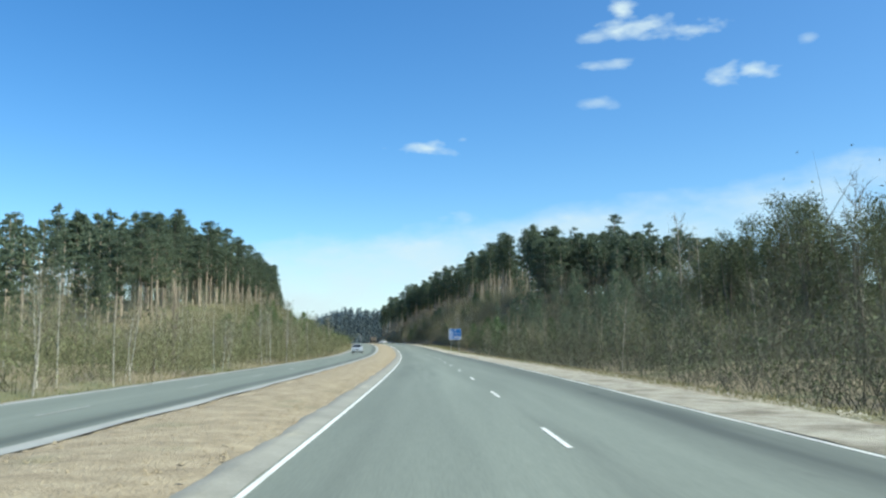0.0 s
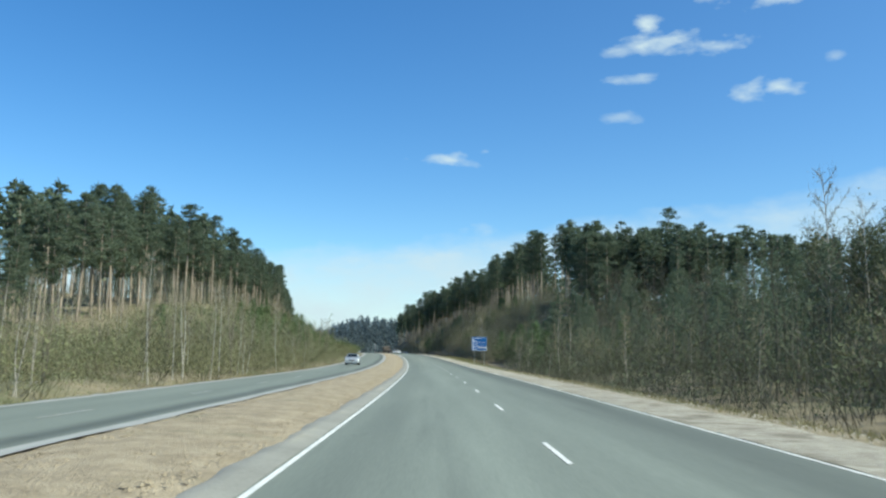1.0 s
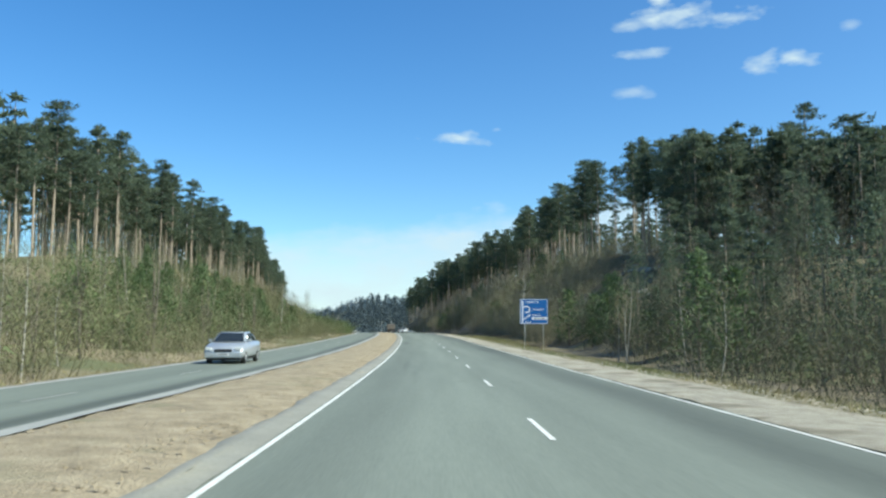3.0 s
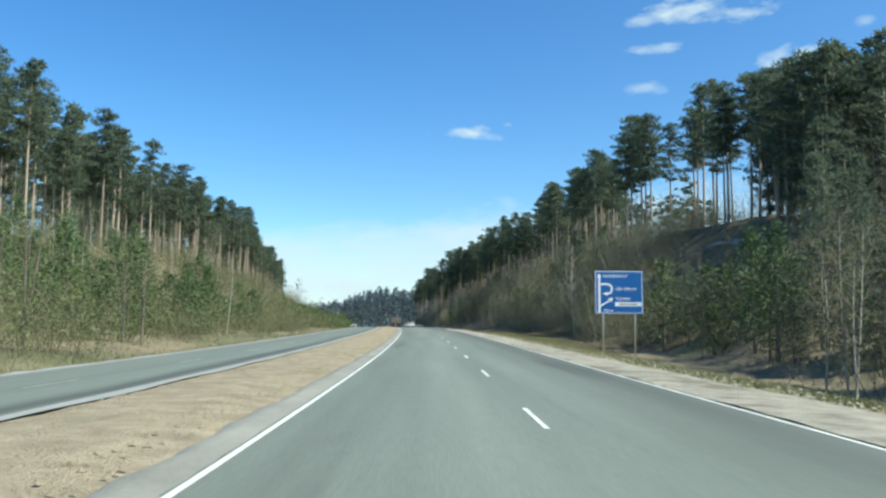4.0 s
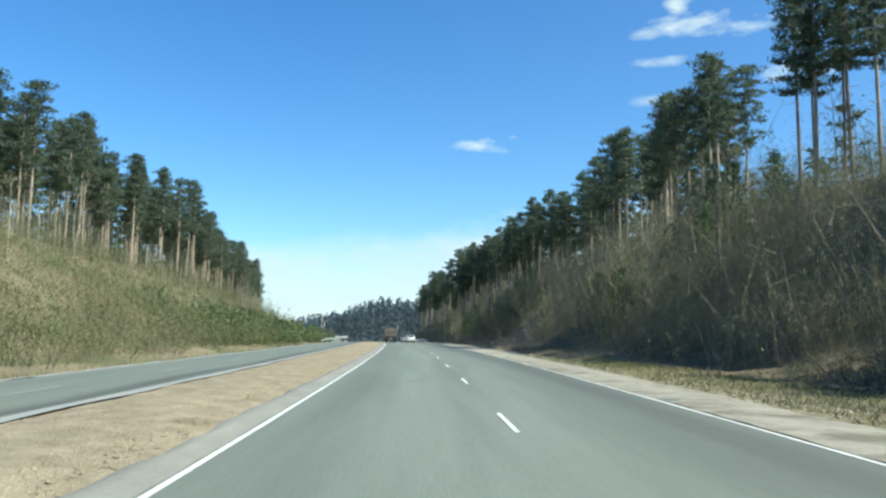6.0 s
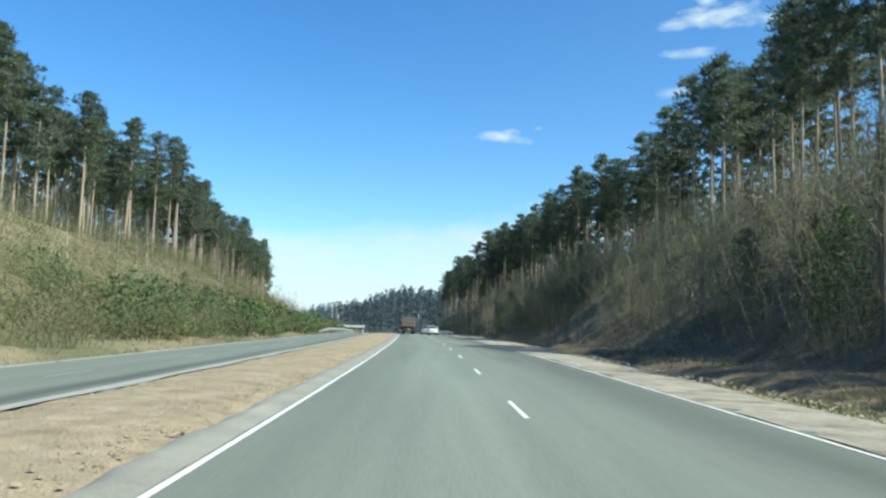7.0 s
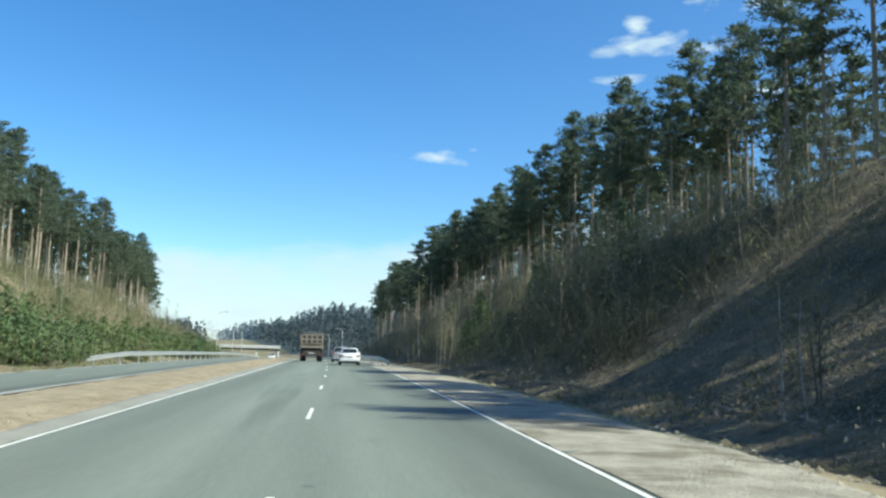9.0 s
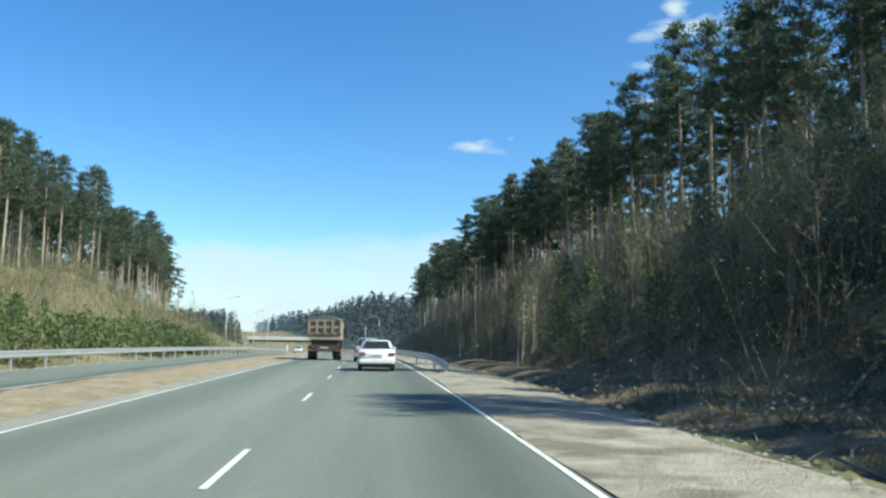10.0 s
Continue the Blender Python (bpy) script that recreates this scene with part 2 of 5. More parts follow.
def wear_asphalt():
    """Lengthwise wear on the carriageway: a darker tarry band by the shoulder, worn wheel tracks, and scattered tar
    patches. Also darkens a strip along the oncoming carriageway's near edge.
    """
    tree = M["asphalt"].node_tree
    link = tree.links.new
    b = tree.nodes["Principled BSDF"]
    colour = b.inputs["Base Color"].links[0].from_socket
    m = lambda *a, **k: math_node(tree, *a, **k)
    uvn = tree.nodes.new("ShaderNodeTexCoord")
    sep = tree.nodes.new("ShaderNodeSeparateXYZ")
    link(uvn.outputs["UV"], sep.inputs[0])
    u, s = sep.outputs[0], sep.outputs[1]
    wav = node(tree, "ShaderNodeTexNoise", Scale=0.09, Detail=3.0)
    link(uvn.outputs["UV"], wav.inputs["Vector"])
    uu = m("ADD", u, m("MULTIPLY", m("SUBTRACT", wav.outputs[0], 0.5), 0.9))

    def hump(c, w):
        d = m("DIVIDE", m("SUBTRACT", uu, c), w)
        return m("EXPONENT", m("MULTIPLY", m("MULTIPLY", d, d), -1.0))

    dark = m("ADD", m("MULTIPLY", hump(3.0, 0.85), 0.35), m("MULTIPLY", hump(-8.5, 0.35), 0.45))
    dark = m("SUBTRACT", dark, m("MULTIPLY", hump(-1.0, 0.9), 0.15))
    dark = m("SUBTRACT", dark, m("MULTIPLY", hump(0.9, 0.5), 0.06))
    dark = m("ADD", dark, m("MULTIPLY", hump(-3.0, 0.5), 0.10))
    mp = tree.nodes.new("ShaderNodeMapping")
    mp.inputs["Scale"].default_value = (0.9, 0.28, 1)
    link(uvn.outputs["UV"], mp.inputs[0])
    tar = node(tree, "ShaderNodeTexNoise", Scale=0.55, Detail=5.0, Roughness=0.6)
    link(mp.outputs[0], tar.inputs["Vector"])
    dark = m("ADD", dark, m("MULTIPLY", m("MULTIPLY", m("SUBTRACT", tar.outputs[0], 0.66), 9.0, clamp=True), 0.30))
    mul = tree.nodes.new("ShaderNodeMix")
    mul.data_type, mul.blend_type = "RGBA", "MULTIPLY"
    mul.inputs["Factor"].default_value = 1.0
    grey = tree.nodes.new("ShaderNodeCombineColor")
    k = m("SUBTRACT", 1.0, dark)
    for i in range(3):
        link(k, grey.inputs[i])
    link(colour, mul.inputs["A"])
    link(grey.outputs[0], mul.inputs["B"])
    link(mul.outputs["Result"], b.inputs["Base Color"])


wear_asphalt()


# ---- geometry helpers ----
rng = np.random.default_rng(11)


def reseed(k):
    """Start a fresh row of random numbers, so that each kind of growth keeps its places."""
    global rng
    rng = np.random.default_rng(k)
def at(s, u, z=0.0):
    """World place from the length along the road, the offset to its right, and the height (arrays allowed)."""
    s, u, z = np.broadcast_arrays(np.asarray(s, float), np.asarray(u, float), np.asarray(z, float))
    c = np.clip(s, S_LOW, S_HIGH)
    a, over = c / RADIUS, s - c
    return np.stack([(RADIUS + u) * np.cos(a) - RADIUS - over * np.sin(a), (RADIUS + u) * np.sin(a) + over * np.cos(a), z + profile(s)], -1)


def heading(s):
    return math.degrees(min(max(s, S_LOW), S_HIGH) / RADIUS)


def smooth(x):
    x = np.clip(x, 0, 1)
    return x * x * (3 - 2 * x)


_waves = [(rng.uniform(0.012, 0.2), rng.uniform(0, 6.28), rng.uniform(0, 6.28)) for _ in range(14)]


def ripple(s, u):
    t = 0
    for k, d, p in _waves:
        t = t + np.sin(k * (s * math.cos(d) + u * math.sin(d)) * 1.6 + p) * (0.09 / k) ** 0.5 * 0.12
    return t


_lumps = [(rng.uniform(0.7, 2.0), rng.uniform(0, 6.28), rng.uniform(0, 6.28)) for _ in range(9)]


def lumps(s, u):
    """Hummocks a few metres across."""
    return sum(np.sin(k * (s * math.cos(d) + u * math.sin(d)) + p) * 0.055 / k ** 0.6 for k, d, p in _lumps)


def shoulder_end(s):
    return np.interp(s, (-60, 120, 150, 240, 290, 330, 420), (6.4, 6.2, 5.9, 6.0, 6.7, 6.8, 6.4))


def height(s, u):
    """Height of the ground."""
    s, u = np.asarray(s, float), np.asarray(u, float)
    left = np.interp(s, (-200, 90, 150, 190, 270, 350, 420, 500, 600, 760), (0.0, 0.0, 6.0, 10.5, 13.3, 13.8, 13.5, 12.0, 8.0, 1.0))
    right = np.interp(s, (-200, 120, 165, 200, 250, 300, 370, 450, 580, 700), (-0.4, 0.3, 9.5, 13.5, 15.0, 14.8, 14.5, 14.0, 12.0, 2.0))
    zl = left * smooth((-19.0 - u) / 33.0) + np.clip((-55 - u) / 60, 0, 1) * left * 0.25
    foot = np.interp(s, (180, 240, 290, 330, 372), (13.8, 13.5, 12.8, 13.5, 14.5))
    zr = right * (0.75 * np.clip((u - foot) / 21.0, 0, 1) + 0.25 * smooth((u - foot + 0.8) / 26.0)) + np.clip((u - 36) / 60, 0, 1) * right * 0.15
    ditch_r = -0.55 * np.exp(-((u - shoulder_end(s) - 2.4) / 1.1) ** 2) * smooth((s - 215) / 30) - 0.85 * smooth((u - shoulder_end(s) - 0.5) / 5) * (1 - smooth((s - 140) / 60))
    ditch_l = -0.25 * np.exp(-((u + 15.6) / 1.0) ** 2)
    rough = ripple(s, u) * smooth((np.abs(u + 3.5) - 12.5) / 12) * 1.6
    rough = rough + lumps(s, u) * smooth((np.abs(u + 2.5) - 12.5) / 3)
    w = at(s, u)
    bearing = np.degrees(np.arctan2(w[..., 0], np.maximum(w[..., 1] - 300, 1)))
    ridge = smooth((s - 750) / 450) * (15 + 21 * smooth((bearing + 12) / 5))
    return zl + zr + ditch_r + ditch_l + rough + ridge - 0.10


def mesh(name, verts, faces, mats, index=None, uv=None, flat=True):
    me = bpy.data.meshes.new(name)
    verts = np.asarray(verts, np.float32)
    if isinstance(faces, np.ndarray):
        n, k = faces.shape
        me.vertices.add(len(verts))
        me.vertices.foreach_set("co", verts.ravel())
        me.loops.add(n * k)
        me.loops.foreach_set("vertex_index", faces.astype(np.int32).ravel())
        me.polygons.add(n)
        me.polygons.foreach_set("loop_start", np.arange(0, n * k, k, dtype=np.int32))
        me.update(calc_edges=True)
    else:
        me.from_pydata(verts.tolist(), [], faces)
    for m in mats if isinstance(mats, (list, tuple)) else [mats]:
        me.materials.append(m)
    if index is not None:
        me.polygons.foreach_set("material_index", np.asarray(index, np.int32))
    if not flat:
        me.polygons.foreach_set("use_smooth", np.ones(len(me.polygons), bool))
    if uv is not None:
        layer = me.uv_layers.new(name="UVMap")
        loop = np.empty(len(me.loops), np.int32)
        me.loops.foreach_get("vertex_index", loop)
        layer.data.foreach_set("uv", np.asarray(uv, np.float32)[loop].ravel())
    me.validate()
    return me


def thing(name, label, category, group="", m=None, kind=""):
    ob = new(name)
    ob.empty_display_size = 0.2
    if m is not None:
        ob.matrix_basis = m
    return tagged(ob, label, category, group, kind)


def part_mesh(name, me, parent, label=""):
    ob = new(name, me)
    ob.parent = parent
    if label:
        ob["label"] = label
    return ob


def part(name, bm, material, parent, label="", smooth_faces=False):
    me = bpy.data.meshes.new(name)
    bm.to_mesh(me)
    bm.free()
    me.materials.append(material)
    if smooth_faces:
        me.polygons.foreach_set("use_smooth", np.ones(len(me.polygons), bool))
    return part_mesh(name, me, parent, label)


def box(bm, x0, x1, y0, y1, z0, z1, bevel=0.0, turn=None):
    c = Matrix.Translation(((x0 + x1) / 2, (y0 + y1) / 2, (z0 + z1) / 2)) @ Matrix.Diagonal((x1 - x0, y1 - y0, z1 - z0, 1))
    made = bmesh.ops.create_cube(bm, size=1, matrix=(turn or Matrix()) @ c)
    if bevel:
        edges = list({e for v in made["verts"] for e in v.link_edges})
        bmesh.ops.bevel(bm, geom=edges, offset=bevel, segments=2, affect="EDGES")
    return bm


def rod(bm, a, b, r0, r1=None, sides=10):
    a, b = Vector(a), Vector(b)
    q = (b - a).to_track_quat("Z", "Y").to_matrix().to_4x4()
    bmesh.ops.create_cone(bm, cap_ends=True, segments=sides, radius1=r0, radius2=r0 if r1 is None else r1, depth=(b - a).length,
                          matrix=Matrix.Translation((a + b) / 2) @ q)
    return bm


def strip(name, s0, s1, offsets, step, material, lift, label, wobble=0.0, kind="structure", category=""):
    """A long surface along the road between offsets (numbers, or functions of s), with its own thickness."""
    s = np.arange(s0, s1 + step * 0.5, step)
    cols = [np.broadcast_to(o(s) if callable(o) else o, s.shape) for o in offsets]
    u = np.stack(cols, 1)
    lifts = np.broadcast_to(np.asarray(lift, float), u.shape[1:])
    z = np.broadcast_to(lifts, u.shape).copy()
    if wobble:
        z = z + rng.normal(0, wobble, z.shape)
        u = u + np.pad(rng.normal(0, wobble * 2, u.shape)[:, 1:-1], ((0, 0), (1, 1)))
    S = np.broadcast_to(s[:, None], u.shape)
    n, k = u.shape
    P = at(S, u, z).reshape(-1, 3)
    i = np.arange(n * k).reshape(n, k)
    F = np.stack([i[:-1, :-1], i[:-1, 1:], i[1:, 1:], i[1:, :-1]], -1).reshape(-1, 4)
    me = mesh(name, P, F, material, uv=np.stack([u, S], -1).reshape(-1, 2), flat=False)
    return tagged(new(name, me), label, category or name.replace("_", " "), kind=kind)


# ---- ground, road ----
def build_ground():
    s = np.concatenate([[-3200, -1500, -700, -400, -250], np.arange(-150, 90, 5.0), np.arange(90, 400, 1.6), np.arange(400, 620, 5.0), np.arange(620, 1000, 20), [1050, 1100, 1200, 1300, 1400, 1600, 2000, 2800, 3800]])
    near = np.concatenate([np.arange(-60, -36, 2.0), np.arange(-36, -13, 0.8), [-12, -8, -4, 0, 4], np.arange(5, 30, 0.8), np.arange(30, 60, 2.0)])
    u = np.concatenate([[-2400, -1400, -800, -450, -300, -200, -150, -120, -100, -85, -72], near, [66, 75, 90, 110, 140, 190, 260, 360, 500, 800, 1400, 2600]])
    S, U = np.meshgrid(s, u, indexing="ij")
    Z = height(S, U)
    i = np.arange(S.size).reshape(S.shape)
    F = np.stack([i[:-1, :-1], i[:-1, 1:], i[1:, 1:], i[1:, :-1]], -1).reshape(-1, 4)
    mid_s, mid_u = S[:-1, :-1].ravel(), U[:-1, :-1].ravel()
    bank = ((mid_s > 165) & (mid_s < 620) & (mid_u > shoulder_end(mid_s) + np.where(mid_s > 232, 0.5, 3.2) + 0.5 * np.sin(mid_s * 0.9)) & (mid_u < 60)).astype(int)
    # far ground takes the haze-tinted forest colour
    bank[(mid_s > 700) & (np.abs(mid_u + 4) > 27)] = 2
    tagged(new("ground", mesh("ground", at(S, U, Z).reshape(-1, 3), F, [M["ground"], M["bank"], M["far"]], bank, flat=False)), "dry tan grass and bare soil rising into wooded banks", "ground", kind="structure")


build_ground()
strip("road", -150, 900, (-4.25, -2, 0, 2, 4.4), 5, M["asphalt"], (0.0, 0.0, 0.0, 0.0, 0.0), "worn grey asphalt carriageway with two lanes")
strip("opposite_road", -150, 900, (-12.6, -11, -8.0), 5, M["asphalt"], (0, 0, 0), "worn grey asphalt carriageway of the oncoming traffic", category="road")
strip("median", -150, 700, [-8.02 + 0.31 * i for i in range(13)], 0.45, M["median"], [-0.03, 0.0, 0.03, 0.05, 0.06, 0.07, 0.07, 0.07, 0.06, 0.05, 0.03, 0.0, -0.03], "wide median strip of tan dry litter and soil", wobble=0.013)
strip("shoulder", -150, 700, (lambda s: 3.80 + np.sin(s * 0.62) * 0.03 + np.sin(s * 0.21) * 0.03, lambda s: 4.38 + (shoulder_end(s) - 4.38) * 0.3, lambda s: 4.38 + (shoulder_end(s) - 4.38) * 0.7, lambda s: shoulder_end(s) + np.sin(s * 0.7) * 0.12, lambda s: shoulder_end(s) + 0.9), 0.8,
      M["gravel"], (0.012, 0.02, -0.01, -0.06, -0.35), "pale gravel shoulder beside the carriageway", wobble=0.009)
strip("opposite_shoulder", -150, 700, (lambda s: -13.8 + np.sin(s * 0.45) * 0.15, lambda s: 0 * s - 13.2, lambda s: 0 * s - 12.56), 1.0, M["edge"], (-0.22, -0.03, -0.01), "narrow pale gravel shoulder", wobble=0.012, category="shoulder")
strip("road_edge", -150, 700, (lambda s: -4.44 + np.sin(s * 0.9) * 0.04 + np.sin(s * 2.9) * 0.03, lambda s: -4.24 + np.sin(s * 0.9) * 0.05 + np.sin(s * 0.31) * 0.06 + np.sin(s * 2.9) * 0.035 + np.sin(s * 5.3) * 0.03, lambda s: 0 * s - 4.12, lambda s: 0 * s - 3.83), 0.4, M["margin"], (-0.01, 0.062, 0.045, 0.006), "pale dusty margin of the asphalt beside the median", wobble=0.004)
strip("opposite_road_edge", -150, 700, (lambda s: 0 * s - 8.06, lambda s: 0 * s - 7.8, lambda s: -7.52 + np.sin(s * 0.8) * 0.06), 0.8, M["edge"], (0.006, 0.02, 0.05), "pale dusty margin of the oncoming carriageway", category="road edge")
strip("edge_line", -150, 600, (-3.795, -3.71), 6, M["paint"], (0.008, 0.008), "white painted edge line along the median side", category="road marking")
strip("edge_line", -150, 600, (3.66, 3.745), 6, M["paint"], (0.008, 0.008), "white painted edge line along the shoulder side", category="road marking")


def build_dashes():
    period, first, long = 11.427, -14.58, 2.87
    for off, group, k0, k1, shift, lab in ((0.0, "lane dashes", -3, 45, 0.0, "white painted lane dash on grey asphalt"), (-10.2, "oncoming lane dashes", -2, 45, 6.4, "faded white lane dash on the oncoming carriageway")):
        for k in range(k0, k1):
            s = np.array([0.0, long / 2, long]) + first + shift + k * period
            P = np.concatenate([at(s, off - 0.042, 0.007), at(s, off + 0.042, 0.007)])
            F = np.array([[0, 3, 4, 1], [1, 4, 5, 2]])
            tagged(new("lane_dash", mesh("lane_dash", P, F, M["paint" if off == 0 else "faded_paint"])), lab, "road marking", group)


build_dashes()


# ---- trees ----
def tube(points, radii, sides):
    """Verts and quads of a bent tapered tube."""
    P = np.asarray(points, float)
    n = len(P)
    d = np.gradient(P, axis=0)
    d /= np.linalg.norm(d, axis=1, keepdims=True) + 1e-9
    ref = np.where(np.abs(d[:, 2:3]) > 0.9, [[1.0, 0, 0]], [[0, 0, 1.0]])
    a = np.cross(d, ref)
    a /= np.linalg.norm(a, axis=1, keepdims=True)
    b = np.cross(d, a)
    t = np.arange(sides) / sides * 2 * np.pi
    V = P[:, None] + np.asarray(radii)[:, None, None] * (np.cos(t)[None, :, None] * a[:, None] + np.sin(t)[None, :, None] * b[:, None])
    i = np.arange(n * sides).reshape(n, sides)
    j = np.roll(i, -1, 1)
    F = np.stack([i[:-1], j[:-1], j[1:], i[1:]], -1).reshape(-1, 4)
    return V.reshape(-1, 3), F


def quads_to_tris(F):
    return np.concatenate([F[:, [0, 1, 2]], F[:, [0, 2, 3]]])


class Bag:
    """Collects triangles of several materials."""

    def __init__(self):
        self.V, self.F, self.I, self.n = [], [], [], 0

    def add(self, V, F, mat=0):
        F = np.asarray(F)
        if F.shape[1] == 4:
            F = quads_to_tris(F)
        self.V.append(np.asarray(V, float)), self.F.append(F + self.n), self.I.append(np.full(len(F), mat))
        self.n += len(V)

    def blades(self, base, way, width, mat=0):
        """Thin tapering triangles from base along way."""
        n = len(base)
        side = np.cross(way, rng.normal(size=(n, 3)))
        side /= np.linalg.norm(side, axis=1, keepdims=True) + 1e-9
        w = np.broadcast_to(np.asarray(width, float), (n,))[:, None]
        V = np.stack([base - side * w / 2, base + side * w / 2, base + way], 1).reshape(-1, 3)
        self.add(V, np.arange(3 * n).reshape(n, 3), mat)

    def arrays(self):
        return np.concatenate(self.V), np.concatenate(self.F), np.concatenate(self.I)

    def done(self, name, mats):
        V, F, I = self.arrays()
        return mesh(name, V, F, mats, I)


def tufts(bag, centre, radius, flat, count, size, mat=0, width=0.36):
    """A clump of needle sprays round a centre."""
    n = count
    d = rng.normal(size=(n, 3))
    d /= np.linalg.norm(d, axis=1, keepdims=True)
    p = centre + d * (radius * rng.uniform(0.25, 1.0, (n, 1)) ** 0.6) * [1, 1, flat]
    way = d * [1, 1, 0.7] + rng.normal(0, 0.5, (n, 3)) + [0, 0, 0.25]
    way *= (size * rng.uniform(0.6, 1.4, (n, 1))) / np.linalg.norm(way, axis=1, keepdims=True)
    bag.blades(p - way * 0.3, way, size * width, mat)


def pine(tall, bare, spread, limbs, clumps, per, size, sides=8, lean=0.0):
    """A tall forest pine: a long bare stem below an uneven crown."""
    trunk, crown = Bag(), Bag()
    k = 9 if sides > 5 else 5
    z = np.linspace(0, 1, k)
    bend = rng.normal(0, 0.22, 2)
    ax = np.stack([bend[0] * np.sin(z * 3.0) + lean * z * tall * 0.05, bend[1] * np.sin(z * 2.4 + 0.4), z * tall - 0.4 * (z == 0)], 1)
    r0 = 0.0068 * tall + 0.03
    V, F = tube(ax, r0 * (1 - z) ** 0.75 + 0.035, sides)
    trunk.add(V, F)

    def stem(h):
        return np.array([np.interp(h, z, ax[:, i]) for i in range(3)])

    for _ in range(7 if sides > 5 else 2):
        h = rng.uniform(bare * 0.55, bare)
        a = rng.uniform(0, 6.28)
        way = np.array([math.cos(a), math.sin(a), rng.uniform(-0.35, 0.15)]) * rng.uniform(0.5, 1.6)
        V, F = tube([stem(h), stem(h) + way], [0.035, 0.012], 3)
        trunk.add(V, F)
    for i in range(limbs):
        f = (i + rng.uniform(0, 1)) / limbs
        h = bare + (0.985 - bare) * f
        reach = spread * min(1.0, 0.6 + 1.5 * f) * (1.0 - f) ** 0.36 * rng.uniform(0.55, 1.35) + 0.25
        a = i * 2.4 + rng.uniform(-0.7, 0.7)
        out = np.array([math.cos(a), math.sin(a), 0.0])
        a0, tip = stem(h), stem(h) + out * reach + np.array([0, 0, reach * rng.uniform(-0.1, 0.45)])
        mid = (a0 + tip) / 2 - np.array([0, 0, reach * 0.10])
        V, F = tube([a0, mid, tip], [0.07, 0.045, 0.015], 3)
        crown.add(V, F, 1)
        for c in range(clumps):
            q = (c + 0.9) / clumps
            p = a0 * (1 - q) + tip * q + rng.normal(0, 0.36, 3) * [1, 1, 0.4]
            tufts(crown, p, rng.uniform(0.5, 0.98) * (0.75 + 0.1 * spread), 0.42, per, size, 0, 0.36 if sides > 5 else 0.6)
    tufts(crown, stem(0.985), 0.7, 0.9, per * 2, size)
    return trunk, crown


def young_pine(tall, spread, per):
    trunk, crown = Bag(), Bag()
    V, F = tube([[0, 0, -0.2], [0.05, 0, tall * 0.5], [0, 0, tall]], [0.03 * tall ** 0.6 + 0.02, 0.04, 0.01], 6)
    trunk.add(V, F)
    n = int(tall * 5)
    for i in range(n):
        f = (i + rng.uniform(0, 1)) / n
        a = i * 2.4 + rng.uniform(-0.5, 0.5)
        reach = spread * (1 - f) ** 0.8 * rng.uniform(0.6, 1.15) + 0.12
        for q in (0.45, 0.95):
            p = np.array([math.cos(a) * reach * q, math.sin(a) * reach * q, tall * (0.08 + 0.92 * f) + reach * q * 0.35])
            tufts(crown, p, 0.36 + 0.22 * reach, 0.75, per, 0.30)
    tufts(crown, np.array([0, 0, tall]), 0.25, 1.4, per, 0.3)
    return trunk, crown


def birch(tall, limbs, twigs, lean=0.0, buds=0, sides=7, first=0.3, double=False):
    """A leafless spring birch or aspen with fine branches."""
    trunk, crown = Bag(), Bag()
    for stem_i in range(2 if double else 1):
        k = 8 if sides > 4 else 5
        z = np.linspace(0, 1, k)
        tilt = lean + (rng.uniform(-0.1, 0.1) if double else 0)
        b = rng.normal(0, 0.25, 2)
        H = tall * (0.85 if stem_i else 1.0)
        ax = np.stack([b[0] * np.sin(z * 3.2) + tilt * z * H + 0.3 * stem_i * (1 - z), b[1] * np.sin(z * 2.7), z * H - 0.4 * (z == 0)], 1)
        V, F = tube(ax, (0.0045 * H + 0.022) * (1 - z) ** 0.85 + 0.012, sides)
        trunk.add(V, F)
        for i in range(limbs):
            f = (i + rng.uniform(0, 1)) / limbs
            h = first + (0.98 - first) * f
            a0 = np.array([np.interp(h, z, ax[:, j]) for j in range(3)])
            a = i * 2.4 + rng.uniform(-0.6, 0.6)
            reach = H * 0.17 * (1.05 - f) ** 0.6 * rng.uniform(0.5, 1.25) + 0.3
            tip = a0 + np.array([math.cos(a) * reach, math.sin(a) * reach, reach * rng.uniform(0.7, 1.5)])
            mid = (a0 + tip) / 2 + np.array([0, 0, -0.08 * reach])
            V, F = tube([a0, mid, tip], [0.012 + 0.0018 * H, 0.016, 0.006], 3)
            crown.add(V, F, 0)
            q = rng.uniform(0.2, 1.0, (twigs, 1))
            base = a0 * (1 - q) + tip * q
            way = rng.normal(0, 0.55, (twigs, 3)) + np.array([math.cos(a) * 0.45, math.sin(a) * 0.45, 0.5])
            way *= rng.uniform(0.35, 1.0, (twigs, 1)) * (0.45 + 0.03 * H)
            crown.blades(base, way, 0.034 if sides > 4 else 0.055, 0)
            if buds:
                p = base[:buds] + way[:buds] * rng.uniform(0.4, 1.0, (len(way[:buds]), 1))
                w = rng.normal(0, 0.12, (len(p), 3))
                crown.blades(p, w, 0.12, 1)
    return trunk, crown


def make_tree(name, label, category, trunk, crown, mats_trunk, mats_crown):
    ob = thing(name, label, category)
    part_mesh("trunk", trunk.done(name + "_trunk", mats_trunk), ob)
    part_mesh("crown", crown.done(name + "_crown", mats_crown), ob)
    return ob


